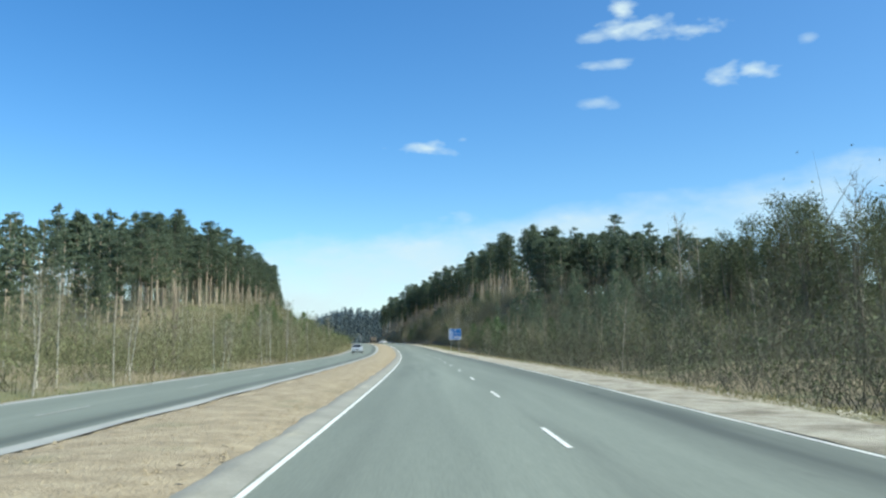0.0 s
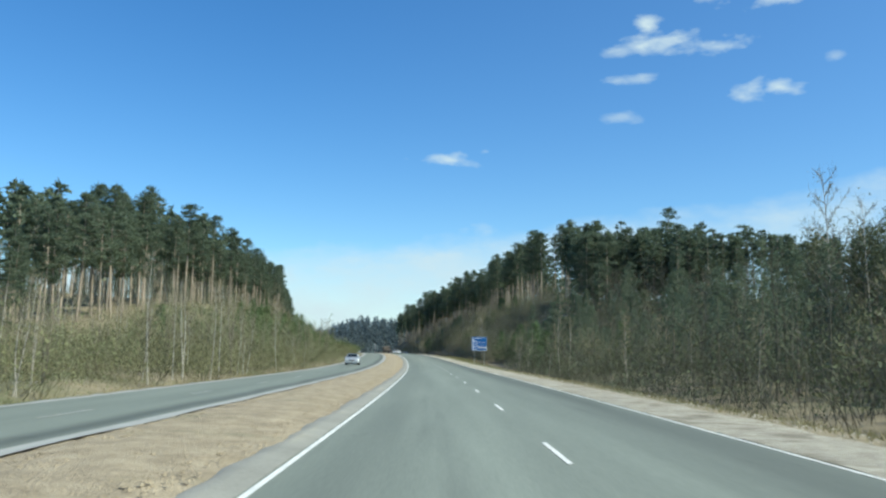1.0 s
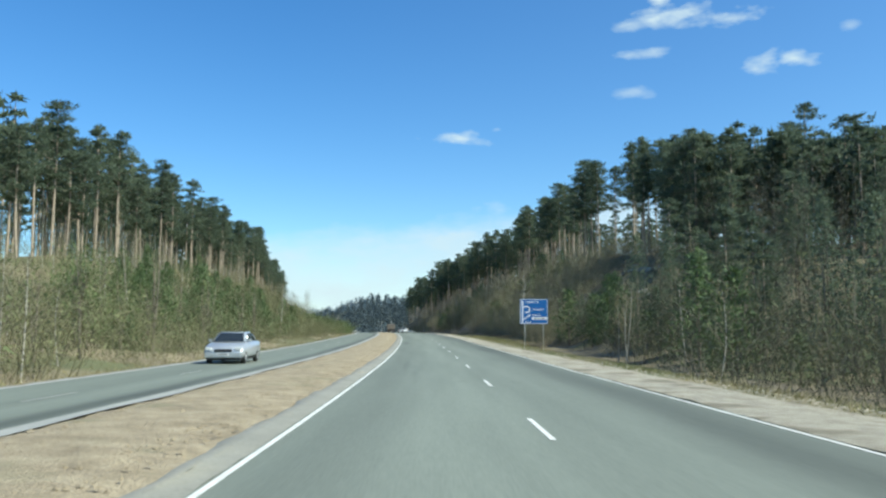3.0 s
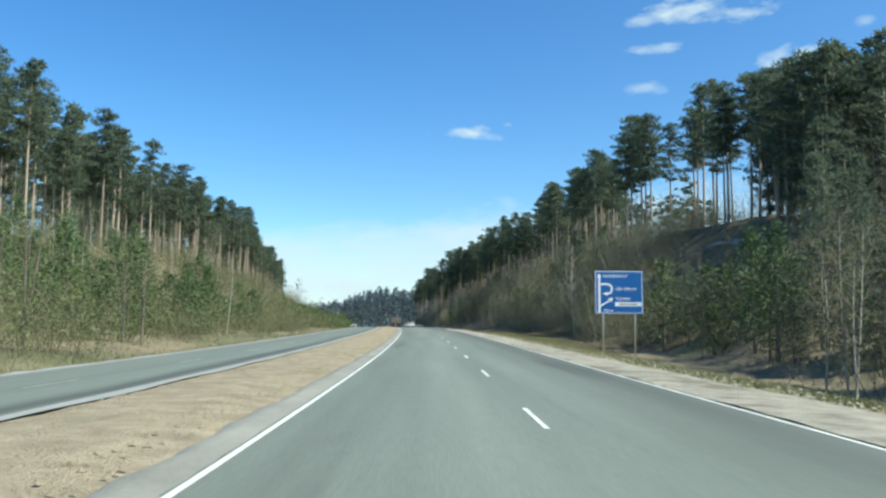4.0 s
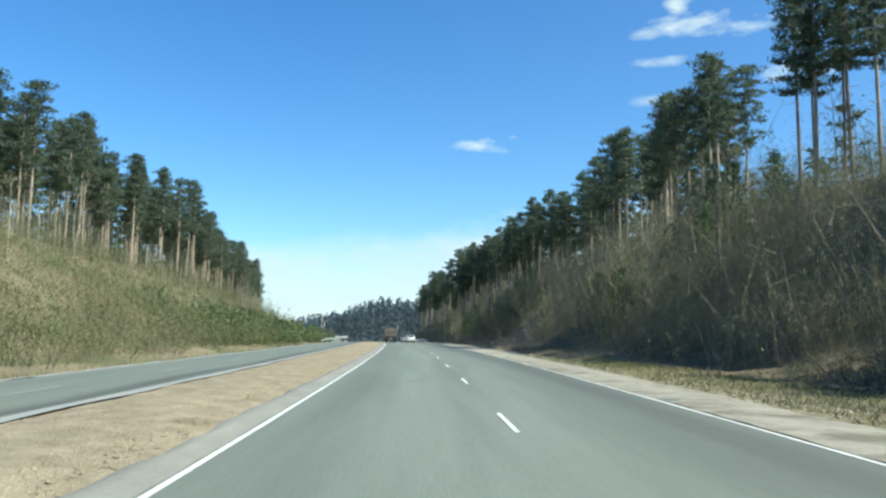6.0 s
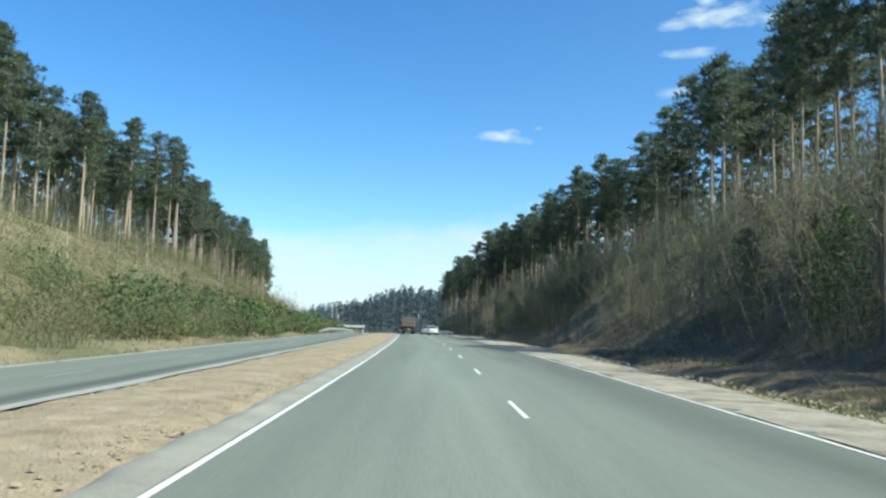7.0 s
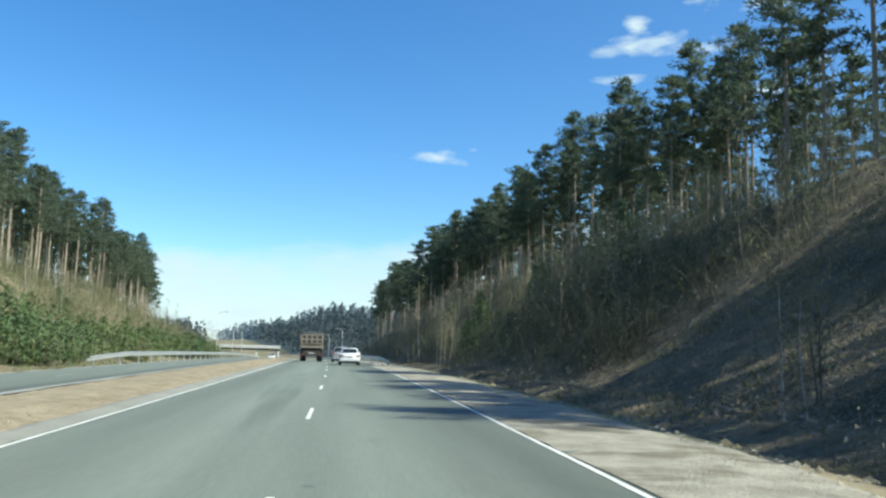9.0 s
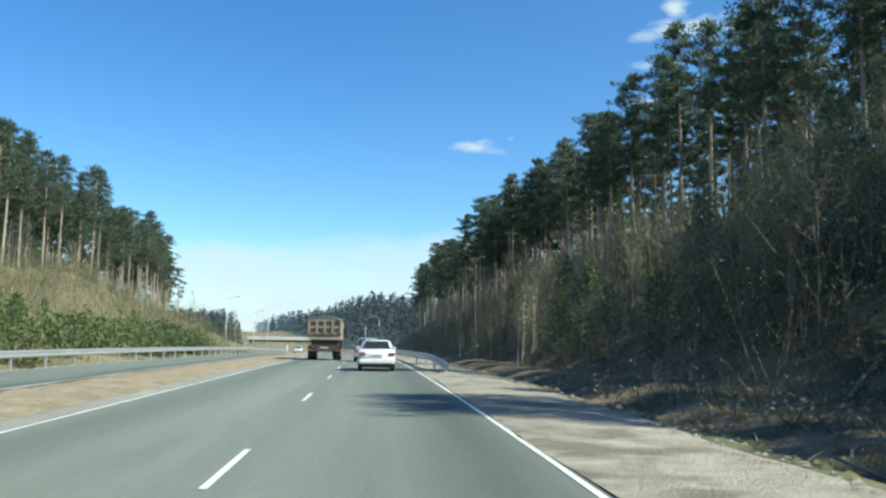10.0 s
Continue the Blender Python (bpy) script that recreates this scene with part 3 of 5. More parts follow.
def stand(ob, s, u, scale=1.0, sink=0.05, group=""):
    s, u = float(s), float(u)
    p = at(s, u, height(s, u) - sink)
    ob_copy = copy_thing(ob, pose(*p, 0, 0, rng.uniform(0, 360)) @ Matrix.Scale(scale, 4))
    if group:
        ob_copy["group"] = group
    return ob_copy


def scale_fix(ob, s, u, scale, group):
    """A copy at a place on the ground, turned by chance and scaled as a whole."""
    c = stand(ob, s, u, 1.0, 0.05, group)
    c.scale = (scale, scale, scale * rng.uniform(0.93, 1.07))
    return c


def mounds(s, u):
    """Uneven growth: thickets and low gaps some metres across."""
    return 0.98 + 0.24 * math.sin(0.83 * s + 0.31 * u + 1.1) * math.sin(0.29 * s - 0.62 * u) + 0.26 * math.sin(0.41 * s + 0.9 * math.sin(0.17 * u + 0.05 * s)) + 0.16 * math.sin(1.9 * s - 0.8 * u)


def scatter(bag_list, places, mats, name, label, category, scales):
    """Many plants joined into one object of kind stuff."""
    Vs, Fs, Is, n = [], [], [], 0
    if category == "brush":
        scales = [sc * mounds(s, u) for (s, u), sc in zip(places, scales)]
    for (s, u), sc in zip(places, scales):
        V, F, I = bag_list[rng.integers(len(bag_list))]
        a = rng.uniform(0, 6.28)
        R = np.array([[math.cos(a), -math.sin(a), 0], [math.sin(a), math.cos(a), 0], [0, 0, 1]])
        Vs.append(V @ R.T * sc + at(s, u, height(s, u) - 0.05))
        Fs.append(F + n), Is.append(I)
        n += len(V)
    me = mesh(name, np.concatenate(Vs), np.concatenate(Fs), mats, np.concatenate(Is))
    return tagged(new(name, me), label, category, kind="stuff")


def join_bags(a, b, shift):
    """One trunk bag and one crown bag as plain arrays, the crown's materials after the trunk's."""
    V1, F1, I1 = a.arrays()
    V2, F2, I2 = b.arrays()
    return np.concatenate([V1, V2]), np.concatenate([F1, F2 + len(V1)]), np.concatenate([I1, I2 + shift])


def jitter_row(s0, s1, step, u_of, depth, keep=1.0):
    """Places along the road between s0 and s1, from an edge back into the wood."""
    out = []
    s = s0
    while s < s1:
        s += step * rng.uniform(0.5, 1.5)
        if rng.uniform() < keep:
            out.append((s, u_of(s) + depth * rng.uniform(0, 1)))
    return out


def left_edge(s):
    return np.interp(s, (60, 110, 160, 200, 430, 600), (-46, -50, -50, -49, -47, -45))


def right_edge(s):
    return np.interp(s, (100, 168, 180, 188, 232, 241, 250, 262, 276, 297, 299, 311, 315, 335, 430, 600), (72, 62, 44, 34, 36, 36, 36, 36, 36, 36, 37, 37, 35, 38, 33, 29))


def build_pines():
    mb, mc = [M["pine_bark"]], [M["needles"], M["grey_bark"]]
    kinds = []
    for tall, bare, spread in ((21, 0.48, 2.9), (22, 0.52, 2.6), (20, 0.44, 3.1), (23, 0.49, 2.9), (19, 0.38, 2.9), (22, 0.56, 2.4), (18, 0.34, 3.0)):
        kinds.append(make_tree("pine_tree", "tall pine with a bare reddish trunk and dark green crown", "tree", *pine(tall, bare, spread, 30, 4, 27, 0.48, lean=rng.uniform(-0.3, 0.3)), mb, mc))
    spots = []
    for s0, s1, step, edge, side, group in ((100, 560, 5.3, left_edge, -1, "pines on the left bank"), (165, 600, 3.3, right_edge, 1, "pines on the right bank")):
        for row in range(2):
            for s, u in jitter_row(s0, s1, step * (1 + 0.15 * row), edge, 4.0 * side):
                spots.append((s, u + side * row * 5.0, group))
    # the knoll on the right carries its pines in clumps with sky between the stems
    clumps = ((172, 200), (204, 232), (241, 262), (268, 287), (294, 349), (353, 700))
    spots = [p for p in spots if p[1] < 0 or (any(a < p[0] < b for a, b in clumps) and rng.uniform() < (1.0 if p[0] < 202 else 0.8 if p[0] < 238 else 0.6 if p[0] < 265 else 0.22 if p[0] < 290 else 0.3 if p[0] < 330 else 0.45 if p[0] < 352 else 0.7))]
    for s, u, group in spots[:300]:
        low = float(np.interp(s, (90, 120, 145, 180, 200, 260, 300), (0.70, 0.81, 1.12, 1.10, 0.98, 0.97, 1.04)) if u < 0 else np.interp(s, (165, 200, 204, 234, 240, 262, 268, 290, 300, 340), (0.74, 0.84, 0.84, 0.88, 0.95, 0.96, 0.96, 0.96, 0.99, 1.08)))
        pick = (2, 4, 6, 4)[rng.integers(4)] if u < 0 and s < 165 else rng.integers(len(kinds)) if u < 0 else ((2, 4, 6, 0, 2, 4) if s < 202 else (0, 1, 3, 5, 3, 1) if s < 352 else (0, 2, 4, 6, 1, 2))[rng.integers(6)]
        scale_fix(kinds[pick], s, u, (rng.uniform(0.76, 1.03) if u < 0 else rng.uniform(0.82, 1.1)) * low, group)
    # single pines added where their shadows fall in stripes across the road
    for s, u, sc in ((244.5, 36.5, 0.98), (248, 36.2, 1.0), (253, 35.6, 1.0), (257, 36, 0.98), (280, 36.4, 1.0), (285.5, 35.6, 1.0), (288.5, 34.8, 1.0), (292.5, 35.3, 1.0), (295, 35.4, 1.0), (297.5, 36.6, 0.97), (311, 34.6, 1.0), (314, 34.2, 1.0)):
        scale_fix(kinds[3 if sc > 1 else 0], s, u, sc, "pines on the right bank")
    # pines branched almost to the ground, closing the wood beside the knoll
    full = [make_tree("pine_tree", "dense dark green pine branched almost to the ground", "tree", *pine(tall, bare, spread, 34, 4, 24, 0.5), mb, mc) for tall, bare, spread in ((19, 0.14, 3.3), (16, 0.10, 3.1))]
    for _ in range(30):
        scale_fix(full[rng.integers(2)], rng.uniform(178, 216), rng.uniform(41, 62), rng.uniform(0.85, 1.12), "dense pines behind the knoll")
    for _ in range(34):
        s = rng.uniform(100, 172)
        scale_fix(full[rng.integers(2)], s, rng.uniform(22, 52), rng.uniform(0.42, 0.64), "dense pines in the flat wood")
    for s, u, sc in ((184, 34.5, 0.98), (186.5, 36.5, 1.04), (189, 34.8, 1.0), (191.5, 37.5, 1.03), (181, 38, 0.95), (133, 16.5, 0.46), (137, 18.5, 0.5), (129, 19.5, 0.48), (146, 17.5, 0.36)):
        scale_fix(full[1], s, u, sc, "dense pines in the flat wood")
    kinds += full
    for k in kinds:
        for o in (*k.children_recursive, k):
            bpy.data.objects.remove(o)
    # the wood behind the first rows
    far = []
    for tall, bare, spread in ((21, 0.5, 2.6), (22, 0.58, 2.4), (20, 0.45, 2.8), (23, 0.55, 2.5)):
        t, c = pine(tall, bare, spread, 14, 3, 6, 1.0, sides=5)
        far.append(join_bags(t, c, 1))
    for side, edge, s0, name in ((-1, left_edge, 70, "the left bank"), (1, right_edge, 105, "the right bank")):
        places = [p for p in ((rng.uniform(s0, 640), rng.uniform(0, 1)) for _ in range(440))]
        places = [(s, edge(s) + side * (9 + 46 * q ** 1.3)) for s, q in places]
        if side > 0:
            places = [(s, u) for s, u in places if s > 150 and not (186 < s < 322 and rng.uniform() < 0.94)]
            places += [(rng.uniform(60, 185), rng.uniform(60, 95)) for _ in range(110)]
            places += [(rng.uniform(172, 216), rng.uniform(44, 78)) for _ in range(85)]
        scatter(far, places, [M["pine_bark"], M["needles"], M["grey_bark"]], "pine_wood", "dense dark green pine wood on " + name.replace("left ", "").replace("right ", "") + " behind the edge trees", "woods", [rng.uniform(0.8, 1.08) * float(np.interp(s, (60, 120, 150), (0.72, 0.76, 1.0)) if u < 0 else np.interp(s, (150, 185, 216, 240), (0.60, 0.74, 0.80, 1.0))) for s, u in places])


reseed(31)
build_pines()


def build_birches():
    mb, mc = [M["birch_bark"]], [M["twigs"], M["buds"]]
    kinds = [make_tree("birch_tree", lab, "tree", *birch(*a), mb, mc) for lab, a in (
        ("slender leafless birch with a pale trunk", (12, 26, 16, 0.02, 3)), ("thin leafless birch with a leaning pale trunk", (10, 22, 16, 0.10, 4)),
        ("leafless twin-stemmed birch with pale bark", (11, 20, 15, 0.03, 3, 7, 0.3, True)), ("tall bare birch with fine brown twigs", (16, 34, 18, -0.03, 2)),
        ("young bare birch sapling with pale stem", (7, 18, 12, 0.05, 5)))]
    small = [kinds[0], kinds[1], kinds[2], kinds[4]]
    for _ in range(26):                                    # foot of the left wood
        s = rng.uniform(-5, 135)
        scale_fix(small[rng.integers(4)], s, -15.6 - rng.uniform(0.2, 1) ** 1.5 * 26, rng.uniform(0.35, 0.56) * (0.85 if s < 45 else 1), "birches beside the oncoming carriageway")
    for _ in range(22):
        s = rng.uniform(0, 110)
        scale_fix(small[rng.integers(4)], s, -15.3 - rng.uniform(0, 1.8), rng.uniform(0.38, 0.58) * (0.8 if s < 45 else 1), "birches beside the oncoming carriageway")
    for _ in range(13):                                    # up the left bank
        s = rng.uniform(135, 420)
        scale_fix(small[rng.integers(4)], s, -20 - rng.uniform(0, 1) * 26, rng.uniform(0.55, 0.95), "birches on the left bank")
    for _ in range(13):                                    # flat wood on the right
        s = rng.uniform(-5, 178)
        scale_fix(small[rng.integers(4)], s, 10.8 + rng.uniform(0, 1) ** 1.3 * 26, rng.uniform(0.42, 0.66), "bare birches beside the shoulder")
    for _ in range(20):                                    # right bank
        s = rng.uniform(368, 470)
        scale_fix(small[rng.integers(4)], s, 11.5 + rng.uniform(0, 1) ** 1.2 * 20, rng.uniform(0.5, 0.95), "bare birches on the right bank")
    kinds.append(make_tree("birch_tree", "bare birch with a pale trunk and pale spreading branches", "tree", *birch(9, 22, 5, 0.03, 0, 7, 0.28), mb, [M["birch_bark"], M["buds"]]))
    for s, u, k, sc in ((194.5, 13.6, 5, 0.95), (141.0, 13.6, 2, 0.62), (142.4, 14.1, 0, 0.55), (143.2, 13.6, 4, 0.8), (298.3, 12.1, 4, 0.6), (297.5, 12.3, 4, 0.5), (290.2, 13.3, 4, 0.42), (96, 12.0, 0, 0.55), (99, 13.4, 4, 0.9), (72, 13, 0, 0.5), (74, 13.6, 1, 0.5),
                        (361.8, 10.9, 4, 0.66), (364.2, 11.6, 4, 0.7), (371, 13.5, 4, 0.8), (263.5, 13.4, 0, 0.46), (265.9, 17.4, 1, 0.62), (261.5, 18.0, 0, 0.6), (268.5, 19.5, 0, 0.66), (272, 20.5, 1, 0.6), (264.5, 12.0, 4, 0.36), (306, 21, 1, 0.9),
                        (75, 30, 3, 1.0), (71, 31.5, 3, 0.95), (58, 43, 3, 1.1)):
        scale_fix(kinds[k], s, u, sc, "bare birches beside the shoulder")
    for k in kinds:
        for o in (*k.children_recursive, k):
            bpy.data.objects.remove(o)
    # thinner growth behind, too dense to count
    bare = []
    for tall in (13, 16, 18):
        t, c = birch(tall, 16, 15, rng.uniform(-0.04, 0.04), 2, sides=4, first=0.2)
        bare.append(join_bags(t, c, 1))
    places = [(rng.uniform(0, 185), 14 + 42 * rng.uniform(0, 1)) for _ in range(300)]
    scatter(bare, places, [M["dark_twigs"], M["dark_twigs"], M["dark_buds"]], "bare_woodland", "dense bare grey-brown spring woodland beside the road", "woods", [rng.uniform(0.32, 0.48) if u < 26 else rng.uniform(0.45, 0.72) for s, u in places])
    places = [(rng.uniform(178, 600), 13 + 30 * rng.uniform(0, 1) ** 0.8) for _ in range(240)]
    places = [(s, u) for s, u in places if not (168 < s < 206 and u > 18) and not (206 <= s < 240 and u > 25) and not (262 < s < 324 and u < 23) and not (s < 215 and u < 14.5)]
    scatter(bare, places, [M["grey_bark"], M["twigs"], M["buds"]], "bare_woodland", "bare grey-brown saplings crowding the shaded bank", "woods", rng.uniform(0.3, 0.62, len(places)))
    places = [(rng.uniform(150, 600), -28 - 24 * rng.uniform(0, 1)) for _ in range(150)]
    scatter(bare, places, [M["birch_bark"], M["brush"], M["buds"]], "bare_woodland", "thin tan saplings on the sunny bank", "woods", rng.uniform(0.28, 0.5, len(places)))
    places = [(rng.uniform(-5, 130), -24 - 26 * rng.uniform(0, 1)) for _ in range(55)]
    scatter(bare, places, [M["birch_bark"], M["twigs"], M["buds"]], "bare_woodland", "thin bare birch growth below the pine wood", "woods", rng.uniform(0.28, 0.46, len(places)))


reseed(32)
build_birches()


def build_young_pines():
    mb, mc = [M["grey_bark"]], [M["young_needles"]]
    kinds = [make_tree("young_pine", "bushy young pine with bright green needles", "tree", *young_pine(t, w, 15), mb, mc) for t, w in ((4.5, 1.6), (3.2, 1.3), (6.0, 1.9))]
    spots = [(rng.uniform(160, 218), -20 - 17 * rng.uniform(0, 1), "young pines on the left bank") for _ in range(86)]
    spots += [(rng.uniform(275, 440), -18 - 14 * rng.uniform(0, 1), "young pines on the left bank") for _ in range(44)]
    spots += [(rng.uniform(84, 150), -18 - 16 * rng.uniform(0, 1), "young pines below the left wood") for _ in range(9)]
    spots += [(118, 13.2, ""), (121, 14.6, ""), (124, 13.6, ""), (152, 15.5, ""), (156, 16.0, ""), (158, 17.5, ""), (161, 18.6, ""), (164, 16.2, ""), (160, 15.2, ""), (168, 16.5, ""), (148, 17.5, ""), (166, 14.0, ""), (115, 15.2, ""), (163, 17.2, ""), (90, 17, ""), (128, 16.5, "")]
    spots += [(rng.uniform(240, 262) if rng.uniform() < 0.4 else rng.uniform(345, 420), 14 + 16 * rng.uniform(0, 1), "young pines on the right bank") for _ in range(26)]
    for s, u, g in spots:
        scale_fix(kinds[rng.integers(3)], s, u, rng.uniform(0.65, 1.25) * (0.6 if u < 0 and s > 270 else 1), g or "young pines beside the shoulder")
    dark = make_tree("dark_conifer", "dark green conifer standing among bare trees", "tree", *young_pine(10.0, 2.3, 12), mb, [M["needles"]])
    for _ in range(110):
        s = rng.uniform(45, 160)
        scale_fix(dark, s, 17 + 38 * rng.uniform(0, 1), rng.uniform(0.55, 1.0), "dark conifers in the flat wood")
    for _ in range(26):
        s = rng.uniform(85, 166)
        scale_fix(dark, s, 14.5 + 6 * rng.uniform(0, 1), rng.uniform(0.32, 0.55), "dark conifers in the flat wood")
    for _ in range(12):
        s = rng.uniform(345, 420)
        scale_fix(dark, s, 17 + 12 * rng.uniform(0, 1), rng.uniform(0.45, 0.8), "dark conifers on the right bank")
    low = [join_bags(*young_pine(t, 2.5, 6), 1) for t in (9.0, 11.0)]
    for side, s0, s1, ua, ub, n in (("left", 50, 480, -76, -54, 330), ("right", 95, 212, 50, 80, 95)):
        places = [(rng.uniform(s0, s1), rng.uniform(ua, ub)) for _ in range(n)]
        scatter(low, places, [M["grey_bark"], M["needles"]], "conifer_thicket", "dark young conifers filling the wood behind the tall pines", "woods", rng.uniform(0.7, 1.15, n))
    kinds.append(dark)
    for k in kinds:
        for o in (*k.children_recursive, k):
            bpy.data.objects.remove(o)


reseed(33)
build_young_pines()


def leafing_tree(tall, wide, clumps, per, size, sides=6):
    """A small broad-leaved tree in its first leaf: thin stems under a loose crown."""
    trunk, crown = Bag(), Bag()
    for k in range(2):
        bend = rng.normal(0, 0.12 * tall, 2) * 0.4
        V, F = tube([[0.15 * k, 0, -0.2], [bend[0] * 0.4, bend[1] * 0.4, tall * 0.45], [bend[0], bend[1], tall * 0.92]], [0.011 * tall, 0.008 * tall, 0.008], sides)
        trunk.add(V, F)
    for i in range(clumps):
        f = rng.uniform(0.28, 1.0)
        a = rng.uniform(0, 6.28)
        r = wide * math.sin(min(f, 0.97) * 3.1) ** 0.6 * rng.uniform(0.2, 1.0)
        c = np.array([math.cos(a) * r, math.sin(a) * r, tall * f])
        V, F = tube([[0, 0, tall * f * 0.7], c], [0.02, 0.006], 3)
        crown.add(V, F, 1)
        d = rng.normal(0, 0.22 + 0.10 * wide, (per, 3)) * [1, 1, 0.8]
        crown.blades(c + d, rng.normal(0, size, (per, 3)), size * 0.8, 0)
    return trunk, crown


def build_leafing_trees():
    mb = [M["grey_bark"]]
    mild, deep = [M["buds"], M["twigs"]], [M["willow"], M["twigs"]]
    olive = [make_tree("leafing_tree", "small tree in pale olive first leaf with thin stems", "tree", *leafing_tree(t, w, 34, 17, 0.085), mb, mild) for t, w in ((6.5, 1.7), (5.0, 1.5), (8.0, 1.9))]
    green = [make_tree("leafing_tree", "bushy small tree in fresh green leaf", "tree", *leafing_tree(t, w, 44, 20, 0.10), [M["grey_bark"]], deep) for t, w in ((5.5, 1.9), (4.2, 1.7))]
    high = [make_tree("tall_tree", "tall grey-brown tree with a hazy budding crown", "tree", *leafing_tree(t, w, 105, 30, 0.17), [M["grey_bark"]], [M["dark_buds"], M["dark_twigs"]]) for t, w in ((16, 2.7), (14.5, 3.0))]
    for s, u in ((79, 31), (74, 33), (76, 37), (69, 32), (65, 37), (60, 33), (57, 38), (70, 41), (52, 35), (46, 33), (49, 41), (63, 44), (40, 37), (42, 30), (110, 40), (100, 46), (128, 30), (96, 38), (77, 34.5), (72, 36), (67, 34.5), (62, 31), (55, 33), (50, 31.5), (66, 40), (58, 46), (45, 38), (38, 32), (84, 48), (90, 52)):
        scale_fix(high[rng.integers(2)], s, u, rng.uniform(0.80, 0.98) * (1 if s < 85 else 0.8), "tall trees beside the shoulder")
    olive += high
    for _ in range(34):
        scale_fix(olive[rng.integers(3)], rng.uniform(15, 165), -17 - 15 * rng.uniform(0, 1), rng.uniform(0.6, 1.0), "leafing trees below the left wood")
    for _ in range(30):
        scale_fix(green[rng.integers(2)], rng.uniform(92, 172), -17.5 - 14 * rng.uniform(0, 1), rng.uniform(0.65, 1.15), "leafing trees below the left wood")
    for _ in range(26):
        scale_fix(olive[rng.integers(3)], rng.uniform(20, 128), 12.5 + 14 * rng.uniform(0, 1), rng.uniform(0.55, 0.95), "leafing trees beside the shoulder")
    for _ in range(26):
        scale_fix(olive[rng.integers(3)], rng.uniform(238, 282), 15 + 13 * rng.uniform(0, 1), rng.uniform(0.6, 1.0), "leafing trees on the right bank")
    for _ in range(46):
        scale_fix(olive[rng.integers(3)], rng.uniform(324, 430), 13 + 17 * rng.uniform(0, 1), rng.uniform(0.6, 1.05), "leafing trees on the right bank")
    for s, u, k, sc in ((299.2, 13.6, 1, 0.72), (330, 16.9, 0, 0.85), (337, 19.0, 1, 0.9), (299, 19.5, 0, 0.8), (302, 24, 2, 0.8), (294, 25, 2, 0.85), (287, 23.5, 0, 0.9), (309, 25.5, 2, 0.85), (283, 25, 1, 1.0), (291, 17, 1, 0.6)):
        scale_fix(olive[k], s, u, sc, "leafing trees on the right bank")
    for k in olive + green:
        for o in (*k.children_recursive, k):
            bpy.data.objects.remove(o)


reseed(34)
build_leafing_trees()


# ---- undergrowth ----
def shrub(n, tall, wide, leaves, size):
    """A loose bush: thin forked stems with small leaf buds gathered round their ends."""
    b = Bag()
    base = rng.normal(0, wide * 0.25, (n, 3)) * [1, 1, 0]
    way = np.concatenate([base[:, :2] * 0.9 + rng.normal(0, 0.20 * tall, (n, 2)), tall * rng.uniform(0.45, 1.0, (n, 1))], 1)
    b.blades(base, way, 0.026)
    for low, reach in ((0.3, 0.20), (0.5, 0.17)):
        q = rng.uniform(low, 0.9, (n, 1))
        b.blades(base + way * q, rng.normal(0, reach * tall, (n, 3)) + [0, 0, 0.16 * tall], 0.022)
    if leaves:
        k = rng.integers(0, n, leaves)
        p = base[k] + way[k] * rng.uniform(0.2, 1.05, (leaves, 1)) ** 0.7 + rng.normal(0, 0.15 * wide, (leaves, 3))
        p[:, 2] = np.maximum(p[:, 2], 0.05)
        b.blades(p, rng.normal(0, size, (leaves, 3)), size * 0.9, 1)
    return b.arrays()


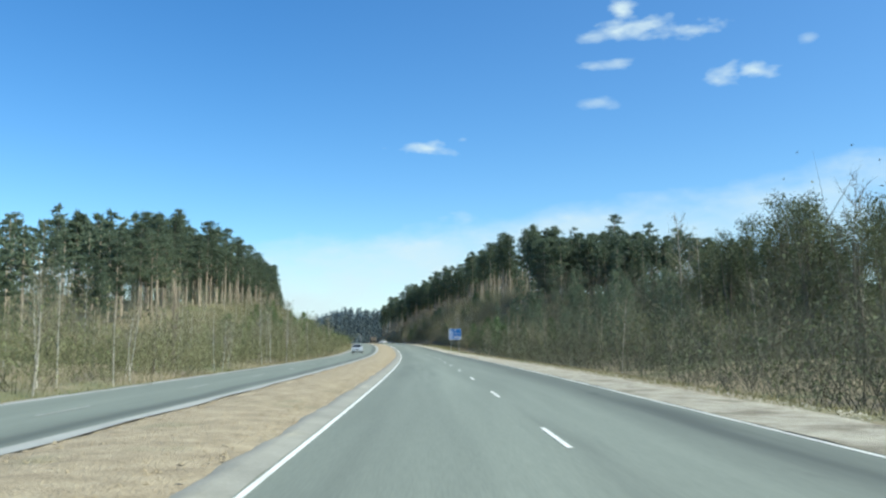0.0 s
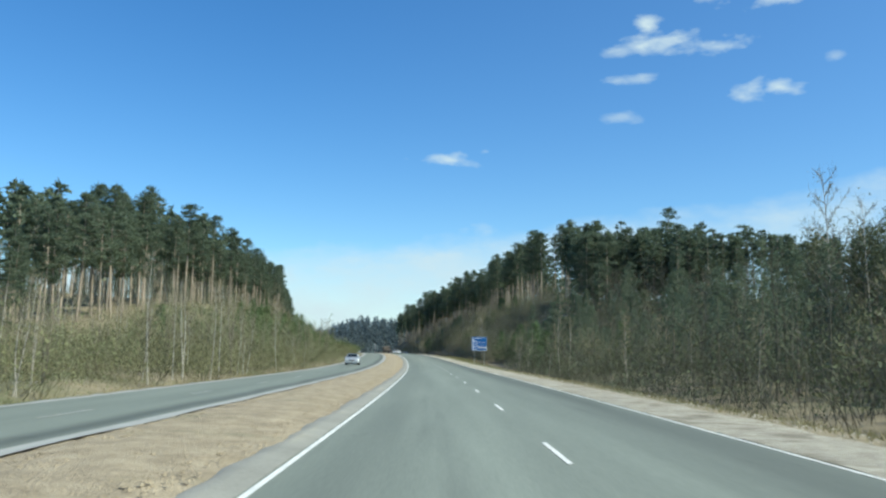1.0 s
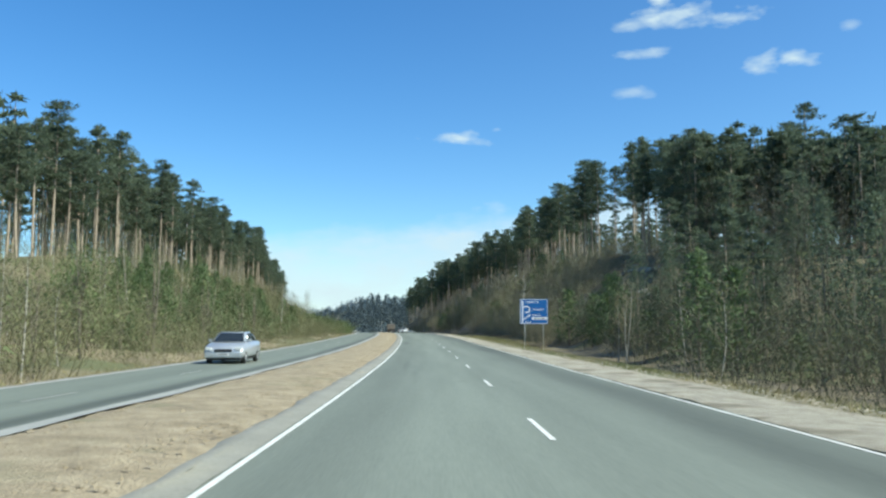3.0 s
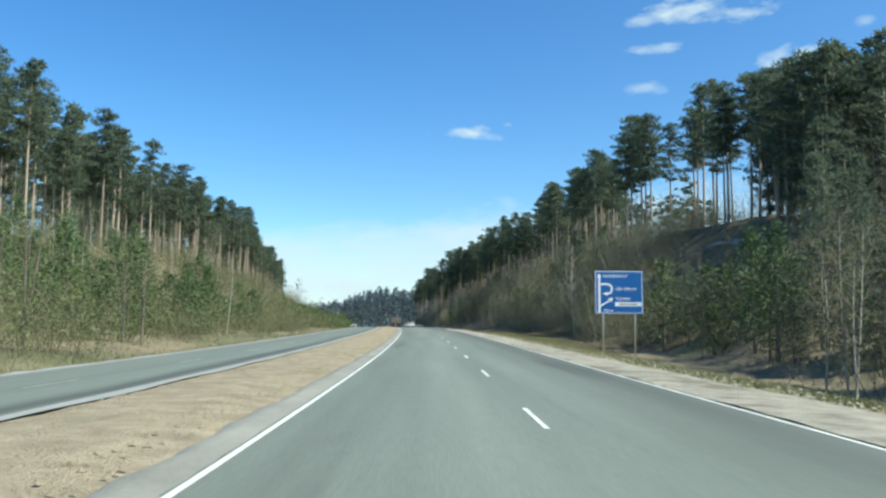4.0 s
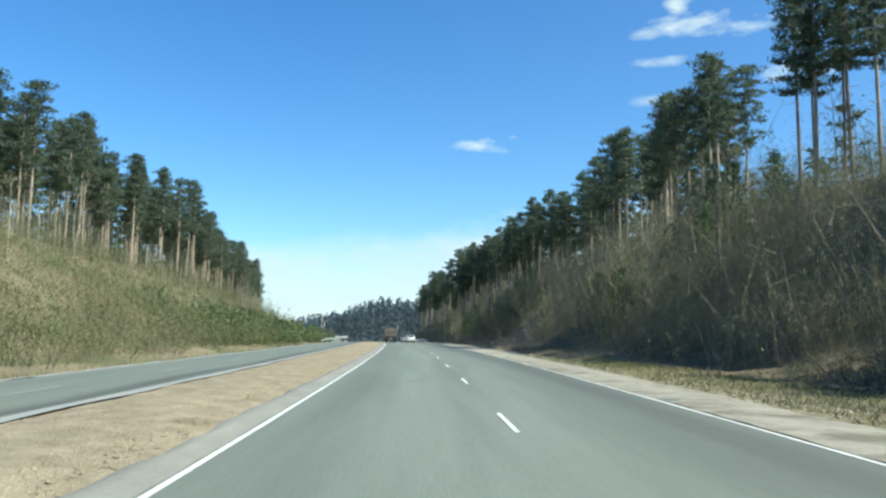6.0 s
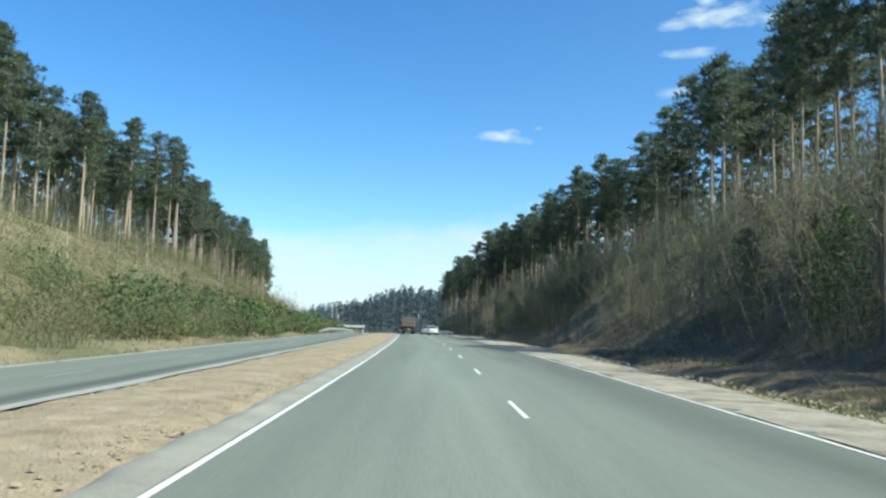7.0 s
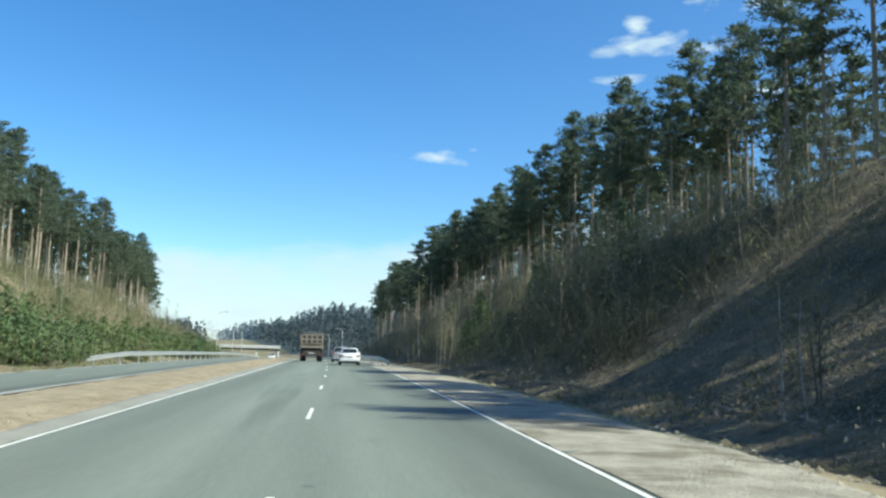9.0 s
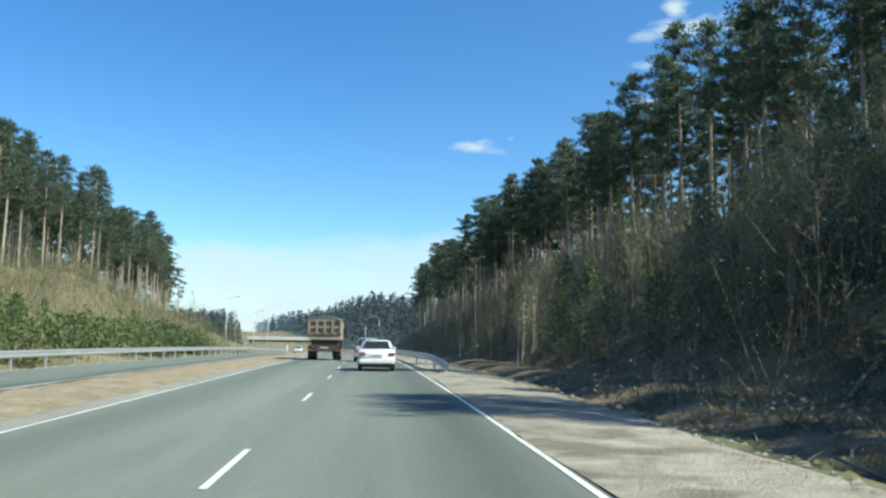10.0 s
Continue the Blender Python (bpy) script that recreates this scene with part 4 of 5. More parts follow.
def build_brush():
    dry = [shrub(10, h, h * 0.9, 80, 0.074) for h in (2.4, 3.2, 1.8, 2.8)]
    low = [shrub(6, h, h * 0.9, 20, 0.2) for h in (2.4, 3.2, 2.0)]
    green = [shrub(12, h, h * 1.1, 120, 0.12) for h in (1.8, 2.5, 1.4)]
    two = [M["brush"], M["buds"]]
    leafy = [M["brush"], M["willow"]]

    def fill(n, s0, s1, u0, u1, power=1.0):
        return [(rng.uniform(s0, s1), u0 + (u1 - u0) * rng.uniform(0, 1) ** power) for _ in range(n)]

    p = fill(1500, -5, 150, -15.6, -44, 1.2)
    scatter(dry, p, two, "bare_brush", "olive-tan spring brush below the pine wood", "brush", rng.uniform(0.6, 1.2, len(p)))
    p = [q for q in fill(1400, 140, 540, -17.0, -48) + fill(800, 172, 286, -16.5, -44) + fill(800, 286, 480, -26.5, -47) if not (286 < q[0] and q[1] > -26)]
    scatter(dry, p, two, "bare_brush", "tan and greenish spring brush covering the sunny bank", "brush", rng.uniform(0.6, 1.35, len(p)))
    p = fill(150, 120, 270, -20.5, -36, 1.3) + fill(150, 270, 470, -16.0, -34, 1.2)
    scatter(green, p, leafy, "leafy_brush", "low grey-green leafing bushes on the sunny bank", "brush", rng.uniform(0.6, 1.25, len(p)))
    tall = [shrub(14, h, h * 0.65, 190, 0.062) for h in (4.2, 5.4, 4.8)]
    p = [q for q in fill(800, 170, 480, 14.0, 36) if not (266 < q[0] < 324 and q[1] < 22) and not (q[0] < 206 and q[1] > 18)]
    p += fill(230, 210, 264, 14.2, 33) + fill(60, 184, 210, 13.8, 18) + fill(150, 197, 335, 33, 47) + fill(34, 266, 286, 14, 20)
    scatter(tall, p, [M["twigs"], M["buds"]], "tall_brush", "tall dark olive brush on the shaded bank", "brush", rng.uniform(0.6, 1.2, len(p)))
    p = fill(260, -5, 160, -19, -46)
    p += fill(150, 168, 282, -18.5, -43)
    scatter(tall, p, two, "tall_brush", "tall olive spring brush below the pine wood", "brush", rng.uniform(0.5, 0.85, len(p)))
    def open_verge(q):
        return not (118 < q[0] < 215 and q[1] < 13.8)

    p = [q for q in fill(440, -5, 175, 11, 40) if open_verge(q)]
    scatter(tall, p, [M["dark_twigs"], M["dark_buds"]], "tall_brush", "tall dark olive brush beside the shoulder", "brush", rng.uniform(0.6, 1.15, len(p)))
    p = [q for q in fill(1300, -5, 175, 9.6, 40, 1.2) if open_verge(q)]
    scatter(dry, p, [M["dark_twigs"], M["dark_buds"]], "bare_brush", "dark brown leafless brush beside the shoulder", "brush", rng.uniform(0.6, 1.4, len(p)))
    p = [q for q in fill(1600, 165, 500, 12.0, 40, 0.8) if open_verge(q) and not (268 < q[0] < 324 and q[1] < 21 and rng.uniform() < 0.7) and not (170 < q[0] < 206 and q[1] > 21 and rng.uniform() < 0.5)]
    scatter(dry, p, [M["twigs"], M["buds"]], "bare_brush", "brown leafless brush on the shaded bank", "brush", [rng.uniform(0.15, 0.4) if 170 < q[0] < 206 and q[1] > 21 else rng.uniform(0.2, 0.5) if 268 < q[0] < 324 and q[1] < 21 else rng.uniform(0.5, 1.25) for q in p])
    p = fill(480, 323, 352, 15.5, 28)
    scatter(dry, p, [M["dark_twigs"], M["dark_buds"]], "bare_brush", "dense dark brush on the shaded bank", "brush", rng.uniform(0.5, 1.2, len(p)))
    # low scrub in the dark colours, darkening the knoll like the pines' shadow
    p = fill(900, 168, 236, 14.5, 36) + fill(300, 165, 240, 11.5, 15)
    scatter(low, p, [M["dark_twigs"], M["dark_buds"]], "low_scrub", "low scrub on the bare earth knoll, darkened for tree shade", "brush", rng.uniform(0.12, 0.36, len(p)))
    p = fill(260, 206, 245, 13.5, 26) + fill(130, 162, 208, 14.0, 20)
    scatter(tall, p, [M["twigs"], M["buds"]], "tall_brush", "tall olive spring brush on the knoll", "brush", rng.uniform(0.45, 0.8, len(p)))
    p = fill(1300, 256, 345, 9.5, 26)
    scatter(low, p, [M["twigs"], M["wood_dead"]], "low_scrub", "knee-high dry scrub on the open slope", "brush", rng.uniform(0.12, 0.42, len(p)))
    # rounded bushes in clumps on the sunny bank
    kinds = []
    for tall_b, wide_b in ((2.2, 1.7), (1.6, 1.4), (2.7, 2.0)):
        ob = thing("green_bush", "rounded dark green bush on the sunny bank", "bush")
        stem, leaf = Bag(), Bag()
        for _ in range(7):
            way = rng.normal(0, 0.5, 3) * [1, 1, 0] + [0, 0, tall_b * 0.8]
            V, F = tube([[0, 0, -0.1], way * 0.5, way], [0.03, 0.02, 0.006], 3)
            stem.add(V, F)
        d = rng.normal(size=(420, 3))
        d /= np.linalg.norm(d, axis=1, keepdims=True)
        r = rng.uniform(0.35, 1.0, (420, 1)) ** 0.5 * (1 + 0.22 * np.sin(d[:, :1] * 4 + d[:, 1:2] * 5))
        leaf.blades(d * r * [wide_b, wide_b, tall_b * 0.5] + [0, 0, tall_b * 0.52], rng.normal(0, 0.15, (420, 3)), 0.15, 0)
        part_mesh("woody_base", stem.done("green_bush_base", [M["grey_bark"]]), ob)
        part_mesh("foliage", leaf.done("green_bush_foliage", [M["young_needles"] if tall_b > 2.5 else M["willow"] if tall_b > 2 else M["buds"]]), ob)
        kinds.append(ob)
    for c in range(50):
        s0, u0 = rng.uniform(268, 420), -17.3 - 12 * rng.uniform(0, 1) ** 1.2
        for _ in range(4):
            scale_fix(kinds[rng.integers(3)], s0 + rng.normal(0, 2.4), min(u0 + rng.normal(0, 1.3), -16.4), rng.uniform(0.55, 1.5), "bushes on the sunny bank")
    for k in kinds:
        for o in (*k.children_recursive, k):
            bpy.data.objects.remove(o)
    # dead grass
    b = Bag()
    for n, s0, s1, ua, ub in ((26000, -10, 420, -14.4, -24), (20000, -10, 236, 0.3, 5.5), (9000, 236, 420, 4, 20)):
        s = rng.uniform(s0, s1, n)
        q = rng.uniform(0, 1, n) ** 1.4
        u = ua + (ub - ua) * q if ua < 0 else shoulder_end(s) + ua + (ub - ua) * q
        base = at(s, u, height(s, u) - 0.03)
        h = rng.uniform(0.08, 0.30, (n, 1))
        way = np.concatenate([rng.normal(0, 0.14, (n, 2)), h], 1)
        b.blades(base, way, 0.03)
    tagged(new("dead_grass", b.done("dead_grass", [M["grass"]])), "tufts of dead tan grass along the verges", "grass", kind="stuff")
    b = Bag()
    n = 16000
    s = rng.uniform(110, 232, n)
    u = shoulder_end(s) + 0.2 + 4.2 * rng.uniform(0, 1, n)
    b.blades(at(s, u, height(s, u) - 0.02), np.concatenate([rng.normal(0, 0.10, (n, 2)), rng.uniform(0.05, 0.2, (n, 1))], 1), 0.04)
    tagged(new("verge_grass", b.done("verge_grass", [M["verge_grass"]])), "short greenish tan grass between shoulder and wood", "grass", kind="stuff")


reseed(35)
build_brush()


def build_clods():
    """Loose clods and leaves on the median, stones on the shoulder."""
    base = np.array([[-1, -0.7, 0], [1, -0.8, 0], [0.9, 0.8, 0], [-0.8, 0.9, 0], [0.1, 0, 1.0]]) * 0.5
    F0 = np.array([[0, 1, 4], [1, 2, 4], [2, 3, 4], [3, 0, 4]])
    for name, label, n, mat, ua, ub, size in (("dirt_clods", "lumps of pale dirt at the foot of the bank", 600, M["ground"], 6.4, 9.8, 0.19), ("litter", "scattered dry leaves and clods on the median", 20000, M["median"], -7.4, -4.45, 0.065), ("stones", "loose pale stones on the gravel shoulder", 13000, M["gravel"], 4.3, 7.0, 0.07)):
        s = rng.uniform(285 if ua > 6 else -22, 380, n)
        u = rng.uniform(ua, ub, n)
        c = at(s, u, 0.045 + 0 * s if ua < 0 else (height(s, u) if ua > 6 else -0.03 + 0 * s))
        sc = size * rng.uniform(0.4, 1.5, (n, 1, 1)) * rng.uniform(0.6, 1.3, (n, 1, 3))
        V = (base[None] * sc * [1, 1, 0.8] + c[:, None]).reshape(-1, 3)
        F = (F0[None] + 5 * np.arange(n)[:, None, None]).reshape(-1, 3)
        tagged(new(name, mesh(name, V, F, mat)), label, "ground cover", kind="stuff")


reseed(36)
build_clods()


def build_branches():
    """Dead sticks, leaves and grass strewn over the open slope."""
    leaf = Bag()
    n = 34000
    s = rng.uniform(250, 352, n)
    u = 8.6 + 18 * rng.uniform(0, 1, n) ** 1.2
    keep = lumps(s * 0.6, u * 0.9 + 40) + rng.normal(0, 0.06, n) > -0.03
    s, u = s[keep], u[keep]
    leaf.blades(at(s, u, height(s, u) + 0.02), rng.normal(0, 0.09, (len(s), 3)) * [1, 1, 0.7] + [0, 0, 0.05], 0.05)
    n = 12000
    s = rng.uniform(246, 352, n)
    u = 9.5 + 19 * rng.uniform(0, 1, n)
    keep = lumps(s * 0.5 + u * 0.35, u * 0.5 - s * 0.12) + rng.normal(0, 0.03, n) > 0.03
    s, u = s[keep], u[keep]
    leaf.blades(at(s, u, height(s, u) - 0.02), rng.normal(0, 0.12, (len(s), 3)) * [1, 1, 0] + [0, 0, 0.26], 0.09, 1)
    tagged(new("leaf_litter", leaf.done("leaf_litter", [M["wood_dead"], M["grass"]])), "brown dead leaves and grass clumps on the slope", "ground cover", kind="stuff")
    b = Bag()
    n = 1500
    s = rng.uniform(262, 350, n)
    u = 9 + 18 * rng.uniform(0, 1, n) ** 1.2
    base = at(s, u, height(s, u) + 0.05)
    a = rng.normal(0.6, 0.9, n)
    long = rng.uniform(0.2, 1.1, n)
    tip_s, tip_u = s + np.sin(a) * long, u + np.cos(a) * long
    tip = at(tip_s, tip_u, height(tip_s, tip_u) + rng.uniform(0.03, 0.35, n))
    b.blades(base, tip - base, 0.035)
    tagged(new("fallen_branches", b.done("fallen_branches", [M["wood_dead"]])), "pale dead branches strewn over the slope", "branches", kind="stuff")


reseed(37)
build_branches()


def build_far_woods():
    b = Bag()
    n = 5200
    s = rng.uniform(700, 1650, n)
    u = rng.uniform(-330, 420, n)
    keep = (np.abs(u + 4) > 30 + 0 * s)
    s, u = s[keep], u[keep]
    z = height(s, u)
    for si, ui, zi in zip(s, u, z):
        c = at(si, ui, zi)
        tall = rng.uniform(13, 22)
        m = 34
        f = rng.uniform(0.15, 1.0, (m, 1))
        a = rng.uniform(0, 6.28, (m, 1))
        r = 3.2 * (1.1 - f) ** 0.6
        p = c + np.concatenate([np.cos(a) * r * 0.5, np.sin(a) * r * 0.5, f * tall], 1)
        # trees beyond 1120 m take the paler, hazier colour
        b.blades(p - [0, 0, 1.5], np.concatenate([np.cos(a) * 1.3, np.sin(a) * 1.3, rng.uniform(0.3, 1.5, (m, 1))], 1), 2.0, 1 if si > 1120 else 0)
    tagged(new("far_woods", b.done("far_woods", [M["far"], M["distant"]])), "dark wooded hills in the distance, haze mixed into their colour", "woods", kind="stuff")


reseed(38)
build_far_woods()


# ---- road sign ----
def flat_shape(name, points, z0, z1, material, parent, label=""):
    """A thin plate on the sign's face: points are (right, up) on the panel, z0..z1 proud of it."""
    bm = bmesh.new()
    lo = [bm.verts.new((x, -z0, y)) for x, y in points]
    hi = [bm.verts.new((x, -z1, y)) for x, y in points]
    bm.faces.new(hi)
    bm.faces.new(lo[::-1])
    for i in range(len(points)):
        j = (i + 1) % len(points)
        bm.faces.new((lo[i], lo[j], hi[j], hi[i]))
    bmesh.ops.recalc_face_normals(bm, faces=bm.faces)
    return part(name, bm, material, parent, label)


def lettering(text, x0, x1, y_mid, tall, parent, y_face):
    """A word in the built-in font, fitted to its place on the panel."""
    cu = bpy.data.curves.new("lettering", "FONT")
    cu.body, cu.extrude, cu.offset = text, 0.0, 0.012
    tmp = new("lettering_shape", cu)
    me = bpy.data.meshes.new_from_object(tmp.evaluated_get(bpy.context.evaluated_depsgraph_get()))
    bpy.data.objects.remove(tmp)
    co = np.empty(len(me.vertices) * 3, np.float32)
    me.vertices.foreach_get("co", co)
    co = co.reshape(-1, 3)
    lo, hi = co.min(0), co.max(0)
    fx, fy = (x1 - x0) / (hi[0] - lo[0]), tall / (hi[1] - lo[1])
    out = np.stack([x0 + (co[:, 0] - lo[0]) * fx, np.full(len(co), -y_face), y_mid - tall / 2 + (co[:, 1] - lo[1]) * fy], 1)
    me.vertices.foreach_set("co", out.astype(np.float32).ravel())
    me.materials.clear()
    me.materials.append(M["sign_white"])
    me.update()
    return part_mesh("lettering", me, parent, "white lettering")


def build_sign():
    W, H, z0 = 2.64, 2.38, 1.95
    ob = thing("road_sign", "large blue direction sign with white lettering on two steel posts", "road sign", m=pose(3.38 + W / 2, 157.8, float(profile(157.8)), 0, 0, -1.5))
    X = lambda f: -W / 2 + W * f
    Y = lambda f: z0 + H * (1 - f)
    bm = bmesh.new()
    box(bm, -W / 2, W / 2, -0.015, 0.015, z0, z0 + H, 0.006)
    panel = part("panel", bm, M["sign_blue"], ob, "blue reflective sign panel")
    for a, b, c, d in ((0.012, 0.988, 0.012, 0.026), (0.012, 0.988, 0.974, 0.988), (0.012, 0.024, 0.027, 0.973), (0.976, 0.988, 0.027, 0.973)):
        flat_shape("border", [(X(a), Y(d)), (X(b), Y(d)), (X(b), Y(c)), (X(a), Y(c))], 0.0155, 0.018, M["sign_white"], panel)
    g = float(height(157.8, 8.5))
    for f in (0.17, 0.83):
        bm = bmesh.new()
        rod(bm, (X(f), 0.06, g - 0.4), (X(f), 0.06, z0 + H - 0.1), 0.045, sides=12)
        part("post", bm, M["steel"], ob, "galvanised steel post", True)
    for h in (0.25, 0.75):
        bm = bmesh.new()
        box(bm, -W / 2 + 0.1, W / 2 - 0.1, 0.0155, 0.05, Y(h) - 0.03, Y(h) + 0.03)
        part("bracket", bm, M["steel"], ob)
    # arrows
    flat_shape("arrow", [(X(0.07), Y(0.965)), (X(0.115), Y(0.965)), (X(0.115), Y(0.15)), (X(0.145), Y(0.15)), (X(0.0925), Y(0.06)), (X(0.04), Y(0.15)), (X(0.07), Y(0.15))], 0.0155, 0.019, M["sign_white"], panel, "white arrow ahead")
    outer, inner = [], []
    for i in range(17):
        a = math.pi / 2 - math.pi * i / 16
        outer.append((X(0.255) + 0.118 * W * math.cos(a), Y(0.425) + 0.134 * H * math.sin(a)))
        inner.append((X(0.255) + 0.078 * W * math.cos(a), Y(0.425) + 0.090 * H * math.sin(a)))
    flat_shape("arrow", [(X(0.117), Y(0.335)), (X(0.117), Y(0.291))] + outer + [(X(0.255), Y(0.585)), (X(0.165), Y(0.537)), (X(0.255), Y(0.49))] + inner[::-1], 0.0155, 0.019, M["sign_white"], panel, "white arrow turning back")
    flat_shape("arrow", [(X(0.117), Y(0.84)), (X(0.117), Y(0.79)), (X(0.29), Y(0.685)), (X(0.265), Y(0.65)), (X(0.38), Y(0.62)), (X(0.345), Y(0.73)), (X(0.32), Y(0.70))], 0.0155, 0.019, M["sign_white"], panel, "white arrow to the exit")
    lettering("МАРИИНСК", X(0.18), X(0.68), Y(0.125), 0.16, panel, 0.017)
    lettering("СЕВЕРСК", X(0.42), X(0.87), Y(0.425), 0.16, panel, 0.017)
    lettering("ТОМСК", X(0.43), X(0.74), Y(0.655), 0.16, panel, 0.017)
    lettering("300 м", X(0.18), X(0.38), Y(0.925), 0.13, panel, 0.017)
    plate = flat_shape("inset_plate", [(X(0.42), Y(0.825)), (X(0.965), Y(0.825)), (X(0.965), Y(0.73)), (X(0.42), Y(0.73))], 0.0155, 0.019, M["sign_white"], panel, "white inset plate")
    for a, b in ((0.50, 0.62), (0.635, 0.72), (0.735, 0.88)):
        flat_shape("text_bar", [(X(a), Y(0.795)), (X(b), Y(0.795)), (X(b), Y(0.762)), (X(a), Y(0.762))], 0.0195, 0.021, M["sign_ink"], plate)


build_sign()


# ---- guard rails ----
def build_rail(s0, s1, u, flare, side, label):
    ob = thing("guard_rail", label, "guard rail")
    s = np.concatenate([np.arange(s0, s0 + 14, 1.0), np.arange(s0 + 14, s1, 5.0)])
    prof = np.array([(0.0, 0.44), (0.045, 0.47), (0.045, 0.53), (0.0, 0.575), (0.0, 0.625), (0.045, 0.67), (0.045, 0.73), (0.0, 0.76), (-0.012, 0.755), (-0.012, 0.445)])
    k = 1 - np.clip((s - s0) / 12, 0, 1)
    off = u + side * flare * k ** 2
    drop = 0.34 * np.clip(1 - (s - s0) / 7, 0, 1) ** 1.5
    n, m = len(s), len(prof)
    S = np.repeat(s, m)
    U = (off[:, None] - side * prof[None, :, 0] * 1.0).ravel()
    Z = (prof[None, :, 1] - drop[:, None]).ravel()
    i = np.arange(n * m).reshape(n, m)
    j = np.roll(i, -1, 1)
    F = np.stack([i[:-1], j[:-1], j[1:], i[1:]], -1).reshape(-1, 4)
    part_mesh("beam", mesh("rail_beam", at(S, U, Z), F, M["steel"]), ob, "corrugated galvanised beam")
    bm = bmesh.new()
    box(bm, -0.05, 0.05, -0.06, 0.06, -0.5, 0.72, 0.008)
    first = part("post", bm, M["steel"], ob)
    for q in np.arange(s0 + 1.0, s1 - 1, 4.0):
        p = first if q == s0 + 1.0 else new("post", first.data)
        p.parent = ob
        kk = 1 - min(max((q - s0) / 12, 0), 1)
        lower = 0.34 * max(0, 1 - (q - s0) / 7) ** 1.5
        p.matrix_basis = pose(*at(q, u + side * (flare * kk ** 2 + 0.07), -lower), 0, 0, heading(q))


build_rail(333, 560, -13.5, 1.4, -1, "pale galvanised guard rail along the oncoming carriageway")
build_rail(346, 540, 4.55, 0.4, 1, "galvanised guard rail with a curved sloping end beside the shoulder")


# ---- lamp posts ----
def build_lamps():
    places = ((450.5, -19.6), (498, -19.2), (548, -18.8), (505, 8.6), (556, 8.6))
    first = thing("street_lamp", "pale steel street lamp with a curved arm", "street lamp", "street lamps")
    bm = bmesh.new()
    rod(bm, (0, 0, -0.3), (0, 0, 8.4), 0.11, 0.06, 12)
    part("pole", bm, M["concrete"], first, "", True)
    bm = bmesh.new()
    pts = [(0, 0, 8.38), (0.25, 0, 8.75), (0.8, 0, 9.0), (1.5, 0, 9.05)]
    for a, b in zip(pts, pts[1:]):
        rod(bm, a, b, 0.035, sides=8)
    part("arm", bm, M["steel"], first)
    bm = bmesh.new()
    box(bm, 1.4, 2.05, -0.13, 0.13, 8.98, 9.12, 0.04)
    part("lamp_head", bm, M["steel"], first)
    for n, (s, u) in enumerate(places):
        m = pose(*at(s, u, float(height(s, u))), 0, 0, heading(s) + (0 if u < 0 else 180))
        if n == 0:
            first.matrix_basis = m
        else:
            copy_thing(first, m)


build_lamps()


# ---- vehicles ----
def loft_side(profile, half, bevel, material, name, parent, label=""):
    """A body from a closed side outline (along, up), as wide as 2 * half, with rounded edges."""
    bm = bmesh.new()
    rings = []
    for x in (-half, -half * 0.93, half * 0.93, half):
        tight = 0.955 if abs(x) == half else 1.0
        cz = sum(z for _, z in profile) / len(profile)
        rings.append([bm.verts.new((x, y * tight, cz + (z - cz) * tight)) for y, z in profile])
    n = len(profile)
    for a, b in zip(rings, rings[1:]):
        for i in range(n):
            bm.faces.new((a[i], a[(i + 1) % n], b[(i + 1) % n], b[i]))
    bm.faces.new(rings[0][::-1])
    bm.faces.new(rings[-1])
    bmesh.ops.recalc_face_normals(bm, faces=bm.faces)
    if bevel:
        sharp = [e for e in bm.edges if len(e.link_faces) == 2 and e.calc_face_angle() > 0.5]
        bmesh.ops.bevel(bm, geom=sharp, offset=bevel, segments=2, affect="EDGES")
    return part(name, bm, material, parent, label, True)


def pane(name, corners, inset, material, parent, label="", thick=0.012):
    """A thin panel lying proud on a four-cornered face; inset from its left, right, bottom, top edges as fractions."""
    a, b, c, d = [Vector(p) for p in corners]              # lower left, lower right, upper right, upper left, seen from outside
    l, r, lo, hi = inset

    def mix(fx, fz):
        return (a * (1 - fx) + b * fx) * (1 - fz) + (d * (1 - fx) + c * fx) * fz

    n = (b - a).cross(d - a).normalized()
    P = [mix(l, lo), mix(1 - r, lo), mix(1 - r, 1 - hi), mix(l, 1 - hi)]
    bm = bmesh.new()
    f = [bm.verts.new(p + n * thick) for p in P]
    g = [bm.verts.new(p - n * 0.01) for p in P]
    bm.faces.new(f)
    for i in range(4):
        bm.faces.new((g[i], g[(i + 1) % 4], f[(i + 1) % 4], f[i]))
    return part(name, bm, material, parent, label)


def add_wheel(parent, x, y, r, wide, side):
    bm = bmesh.new()
    rod(bm, (x - wide / 2, y, r), (x + wide / 2, y, r), r, sides=24)
    edges = [e for e in bm.edges if len(e.link_faces) == 2 and e.calc_face_angle() > 1]
    bmesh.ops.bevel(bm, geom=edges, offset=0.03, segments=2, affect="EDGES")
    tyre = part("wheel", bm, M["rubber"], parent, "black rubber tyre")
    bm = bmesh.new()
    x1 = x + side * wide / 2
    rod(bm, (x1 - 0.02 * side, y, r), (x1 + 0.008 * side, y, r), r * 0.62, r * 0.56, 20)
    rod(bm, (x1, y, r), (x1 + 0.02 * side, y, r), r * 0.2, sides=12)
    part("rim", bm, M["rim"], tyre, "grey alloy rim")


